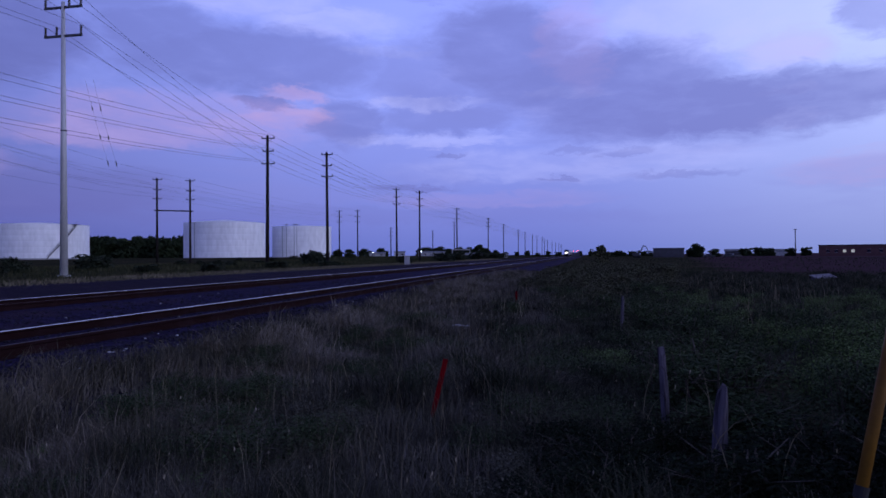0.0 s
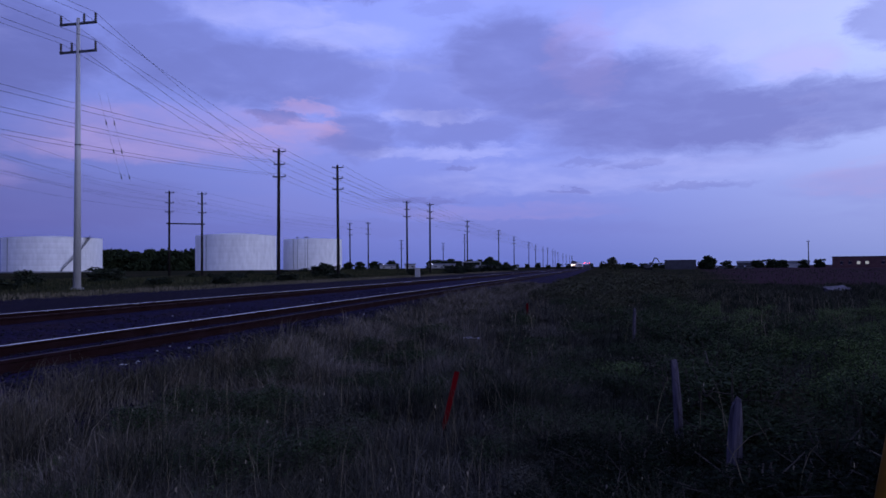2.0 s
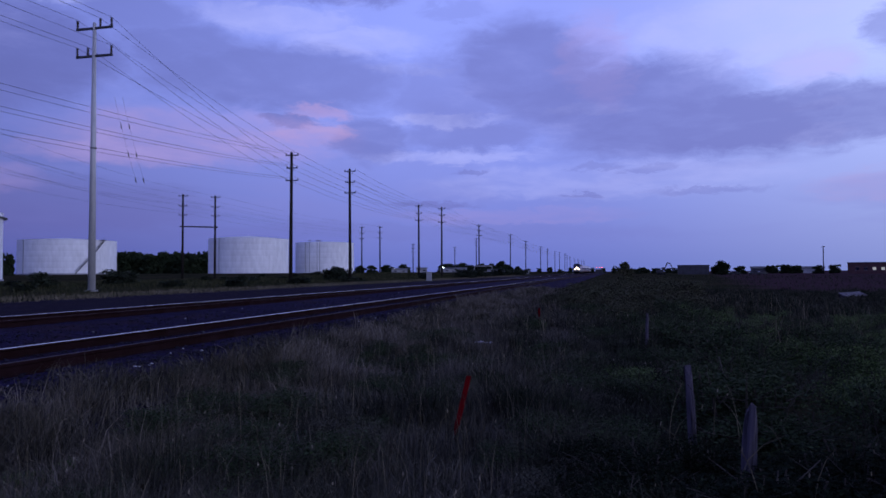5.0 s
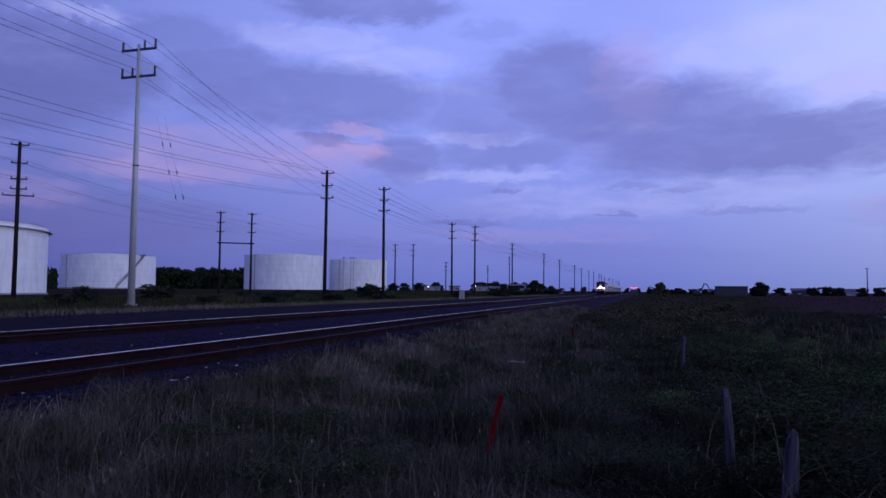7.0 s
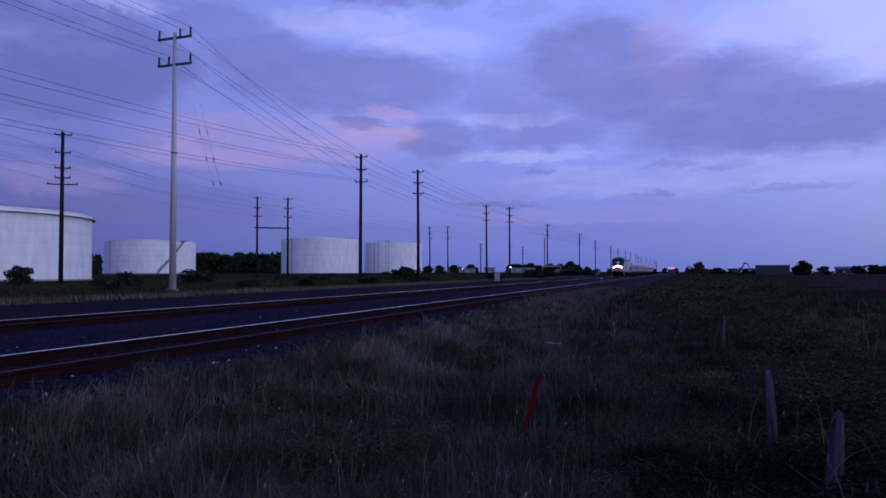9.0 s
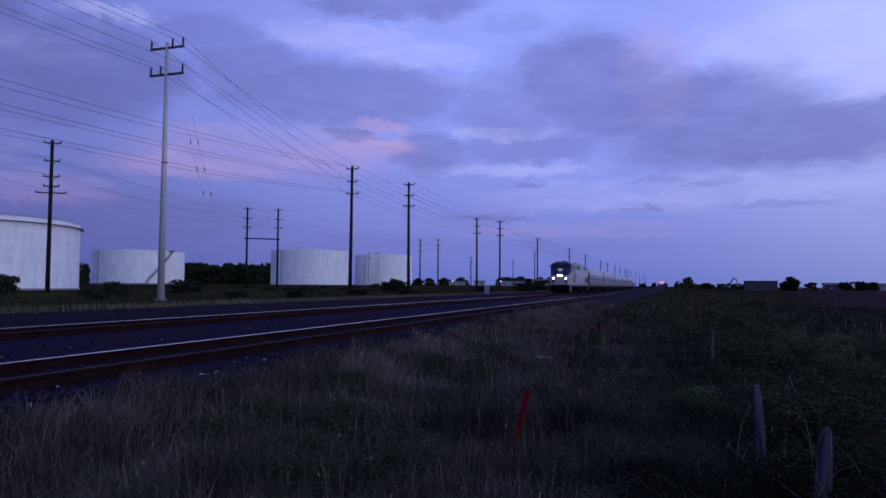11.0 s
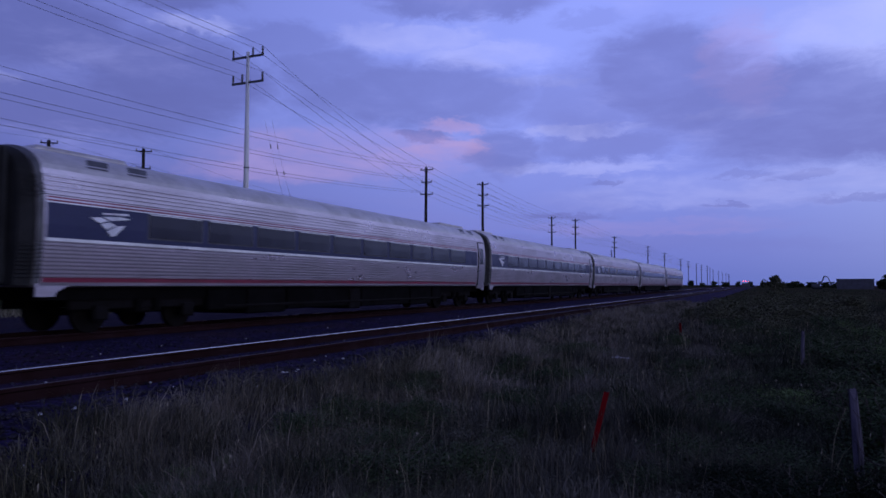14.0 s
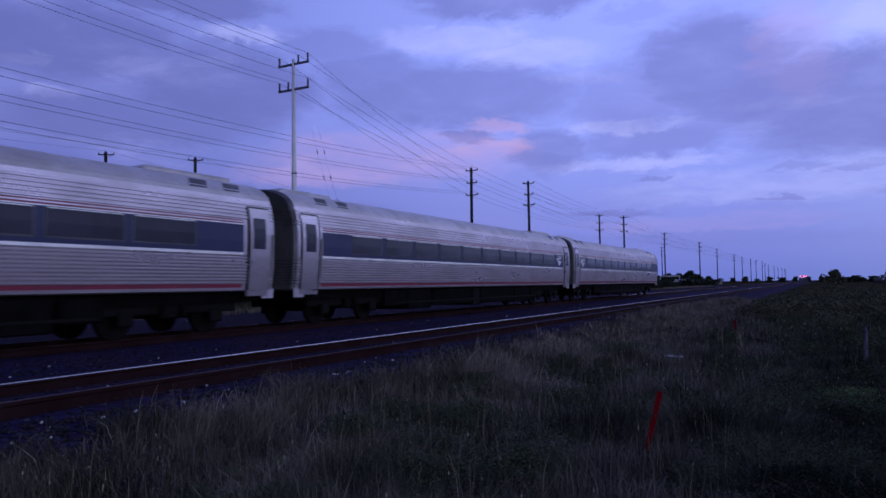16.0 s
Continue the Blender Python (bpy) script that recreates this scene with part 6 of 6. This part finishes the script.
def coach_profile():
    """Half outline from sill to roof crown with ribbed flutes: x, z, slot."""
    bulge = lambda z: 1.455 + 0.115 * math.sin(max(0.0, min(1.0, (z - 0.92) / 2.1)) * math.pi * 0.62) - 0.20 * max(0.0, (z - 2.55)) ** 1.7
    pts = [(1.40, 1.02, 0), (bulge(1.05), 1.05, 0)]
    z = 1.12
    pts += [(bulge(z), z, 3)]
    z = 1.21
    pts += [(bulge(z), z, 0)]
    for k in range(9):               # lower flutes
        for dz, d in ((0.0, 0), (0.014, 0.028), (0.044, 0.028), (0.058, 0)):
            pts.append((bulge(z + dz) + d, z + dz, 0))
        z += 0.080
    pts += [(bulge(1.955) + 0.004, 1.955, 4), (bulge(2.02) + 0.004, 2.02, 2), (bulge(2.3) + 0.004, 2.3, 2), (bulge(2.70) + 0.004, 2.70, 4), (bulge(2.725), 2.725, 3), (bulge(2.76), 2.76, 0), (bulge(2.79), 2.79, 3), (bulge(2.82), 2.82, 0)]
    z = 2.84
    for k in range(5):               # upper flutes
        for dz, d in ((0.0, 0), (0.014, 0.028), (0.044, 0.028), (0.058, 0)):
            pts.append((bulge(z + dz) + d, z + dz, 0))
        z += 0.086
    x0, z0 = bulge(z), z
    for k in range(1, 10):           # smooth roof
        a = math.pi / 2 * k / 9
        pts.append((x0 * math.cos(a) ** 0.8 if k < 9 else 0.0, z0 + (3.87 - z0) * math.sin(a) ** 1.15, 1))
    return pts


def coach(label, windows, logo_end, dark_doors, blinds=()):
    """A ribbed stainless-steel coach from y = 0 to LENGTH, z from the railhead."""
    c = thing("passenger_coach", label, "passenger coach", "passenger train")
    prof = coach_profile()
    half = [(x, z) for x, z, s in prof]
    ring = [(x, z) for x, z in half] + [(-x, z) for x, z in reversed(half[:-1])]
    slots = [s for x, z, s in prof]
    s = Shape()
    front, back = (1.22 if d else 0.16 for d in dark_doors)
    stations = [(0.0, 0.955, 3.0), (0.10, 1.0, 0.0), (front, 1.0, 0.0), (LENGTH - back, 1.0, 0.0), (LENGTH - 0.10, 1.0, 0.0), (LENGTH, 0.955, 3.0)]
    s.loft([[(x * k, y, z if z < 2 else 2 + (z - 2) * (k if k < 1 else 1.0)) for x, z in ring] for y, k, _ in stations])
    m = len(ring)
    for i in range(len(s.f) - 2):
        j = i % m
        j = j if j < len(half) - 1 else m - 2 - j
        bay = i // m
        slot = slots[j] if 0 <= j < len(slots) else 1
        if bay != 2:
            slot = 5 if bay in (0, 4) else (1 if slot == 1 else 0)
        s.m[i] = slot
    part("body", s, [STEEL_CAR, ROOF_CAR, BAND_BLUE, STRIPE_RED, STRIPE_WHITE, DARK_STEEL], c, "ribbed stainless-steel body with a blue window band")

    def panel(name, y0, z0, y1, z1, mat, label="", proud=0.014, owner=None):
        made = []
        for sx in (1, -1):
            x = lambda z: sx * (1.455 + 0.115 * math.sin(max(0.0, min(1.0, (z - 0.92) / 2.1)) * math.pi * 0.62) - 0.20 * max(0.0, (z - 2.55)) ** 1.7)
            n_ = max(1, round((z1 - z0) / 0.3))
            rows = []
            for i in range(n_ + 1):
                z = z0 + (z1 - z0) * i / n_
                rows.append([(x(z) - sx * 0.03, y0, z), (x(z) - sx * 0.03, y1, z), (x(z) + sx * proud, y1, z), (x(z) + sx * proud, y0, z)])
            made.append(part(name, Shape().loft(rows), mat, owner or c, label))
        return made
    for y0, y1 in windows:
        panel("window_frame", y0 - 0.05, 2.12, y1 + 0.05, 2.69, DARK_STEEL, "", 0.010)
        panel("window", y0, 2.16, y1, 2.66, GLASS, "dark tinted window", 0.018)
        # white strip painted for the sky reflected along the window's top edge
        panel("window_trim", y0 + 0.02, 2.665, y1 - 0.02, 2.685, STRIPE_WHITE, "", 0.024)
    for y0 in blinds:
        panel("window_blind", y0, 2.18, y0 + 0.55, 2.64, BLIND, "pale drawn blind", 0.021)
    for at, flip in ((0.28, 1), (LENGTH - 1.05, -1)):
        if dark_doors[0 if flip > 0 else 1]:
            panel("door_recess", at - 0.02, 1.06, at + 0.80, 3.16, GRILLE, "dark recessed doorway", 0.034)
            panel("door", at + (0.0 if flip > 0 else 0.05), 1.04, at + (0.73 if flip > 0 else 0.78), 3.12, STEEL_CAR, "plain steel vestibule door", 0.044)
            panel("door_window", at + 0.14, 2.12, at + 0.60, 2.88, GLASS, "", 0.052)
            panel("door_step_plate", at + 0.0, 0.90, at + 0.78, 1.03, STEEL_CAR, "", 0.03)
            panel("grab_rail", at + 0.86, 1.4, at + 0.89, 2.5, TANK_TRIM, "", 0.06)
        outer, way = (0.03, 1) if flip > 0 else (LENGTH - 0.03, -1)
        for sx in (1, -1):
            rows = []
            for i in range(6):       # curved in towards the bogie
                z = 0.83 + 0.27 * i / 5
                inner = outer + way * (0.42 + 0.55 * (i / 5) ** 2.2)
                rows.append([(sx * 1.43, outer, z), (sx * 1.43, inner, z), (sx * 1.468, inner, z), (sx * 1.468, outer, z)])
            part("skirt", Shape().loft(rows), STEEL_CAR, c)
    lo = 1.15 if logo_end == 0 else LENGTH - 2.6
    for sx in (1, -1):
        for pts in (((0.0, 2.46), (0.30, 2.49), (0.52, 2.42), (0.26, 2.37)), ((0.30, 2.35), (0.56, 2.40), (0.76, 2.35), (0.46, 2.24)), ((0.50, 2.21), (0.78, 2.33), (1.06, 2.36), (0.74, 2.12), (0.62, 2.10)),
                    ((0.36, 2.50), (0.62, 2.43), (1.25, 2.50), (0.90, 2.53)), ((0.35, 2.58), (1.15, 2.61), (1.15, 2.57), (0.35, 2.55))):
            part("emblem_blade", Shape().loft([[(sx * xx, lo + 0.85 * y, z + 0.02) for y, z in pts] for xx in (1.50, 1.592)]), EMBLEM_PALE, c, "plain pale emblem")
    # ends, roof gear, underside
    for y0, y1 in ((-0.40, 0.06), (LENGTH - 0.06, LENGTH + 0.40)):
        folds = Shape()
        rim = [(x, max(z, 1.06)) for x, z in ring]
        rows = []
        for i in range(9):           # pleats that follow the body's outline
            k = 0.93 if i % 2 else 0.965
            rows.append([(x * k, y0 + (y1 - y0) * i / 8, 1.0 + (z - 1.0) * (k + 0.02)) for x, z in rim])
        part("bellows", folds.loft(rows), RUBBER, c, "black rubber gangway bellows")
    for at in (1.2, 2.3, LENGTH - 1.7, LENGTH - 2.8):
        for sx in (1, -1):
            part("roof_vent", Shape().add([(sx * 1.28, at, 3.46), (sx * 1.28, at + 0.55, 3.46), (sx * 1.04, at + 0.75, 3.64), (sx * 1.04, at + 0.2, 3.64), (sx * 1.345, at, 3.49), (sx * 1.345, at + 0.55, 3.49),
                                           (sx * 1.105, at + 0.75, 3.70), (sx * 1.105, at + 0.2, 3.70)], [(4, 5, 6, 7), (0, 1, 5, 4), (1, 2, 6, 5), (2, 3, 7, 6), (3, 0, 4, 7), (3, 2, 1, 0)]), DARK_STEEL, c, "dark roof vent")
    part("roof_pod", Shape().box(-0.55, LENGTH - 3.4, 3.74, 0.55, LENGTH - 0.6, 3.96, bevel=0.06), ROOF_CAR, c)
    part("roof_pod", Shape().box(-0.55, 0.6, 3.74, 0.55, 3.0, 3.94, bevel=0.06), ROOF_CAR, c)
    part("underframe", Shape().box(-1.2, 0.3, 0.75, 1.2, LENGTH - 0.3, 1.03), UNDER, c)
    # boxes hang low, their black also filling in the shade under the floor
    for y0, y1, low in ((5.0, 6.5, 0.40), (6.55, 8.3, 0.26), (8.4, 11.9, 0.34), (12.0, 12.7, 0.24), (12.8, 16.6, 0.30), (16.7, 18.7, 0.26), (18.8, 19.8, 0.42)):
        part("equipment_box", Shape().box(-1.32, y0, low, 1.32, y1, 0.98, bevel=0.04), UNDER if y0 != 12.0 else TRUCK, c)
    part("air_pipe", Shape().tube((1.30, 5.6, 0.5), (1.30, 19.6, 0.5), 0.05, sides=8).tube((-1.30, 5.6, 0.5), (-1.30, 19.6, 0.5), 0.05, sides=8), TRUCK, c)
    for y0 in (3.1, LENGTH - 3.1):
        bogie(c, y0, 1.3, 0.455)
    # the wall and roof over the window band stand a little higher
    for piece in c.children_recursive:
        for v in piece.data.vertices:
            v.co.z += 0.075 * max(0.0, v.co.z - 2.3)
    return c


def train():
    loco = engine()
    even = [(2.75 + 1.95 * i, 2.75 + 1.95 * i + 1.68) for i in range(10)]
    steel = "ribbed stainless-steel passenger coach with blue window band"
    a = coach(steel + " and red stripes", even, 0, (False, True))
    b = coach(steel + ", two pale blinds drawn", even, 0, (False, True), (5.70, 9.65))
    d = coach(steel + ", doors at both ends", even, 1, (True, True))
    e = coach(steel + ", last of the train", even, 0, (True, False))
    cars = [a, copy_thing(a, pose(0, 0, 0)), b, d, e]
    return loco, cars


def motions():
    times = [0.5 * i for i in range(33)]
    walk(LOCO, [(t, pose(FAR_X, tail_of_engine(t) - 21.45, RAIL)) for t in times])
    for k, c in enumerate(CARS):
        walk(c, [(t, pose(FAR_X, tail_of_engine(t) + PITCH * k + 0.3, RAIL)) for t in times])


power_lines()
tanks()
switchyard()
plants()
small_things()
far_things()
LOCO, CARS = train()
tracks()
motions()
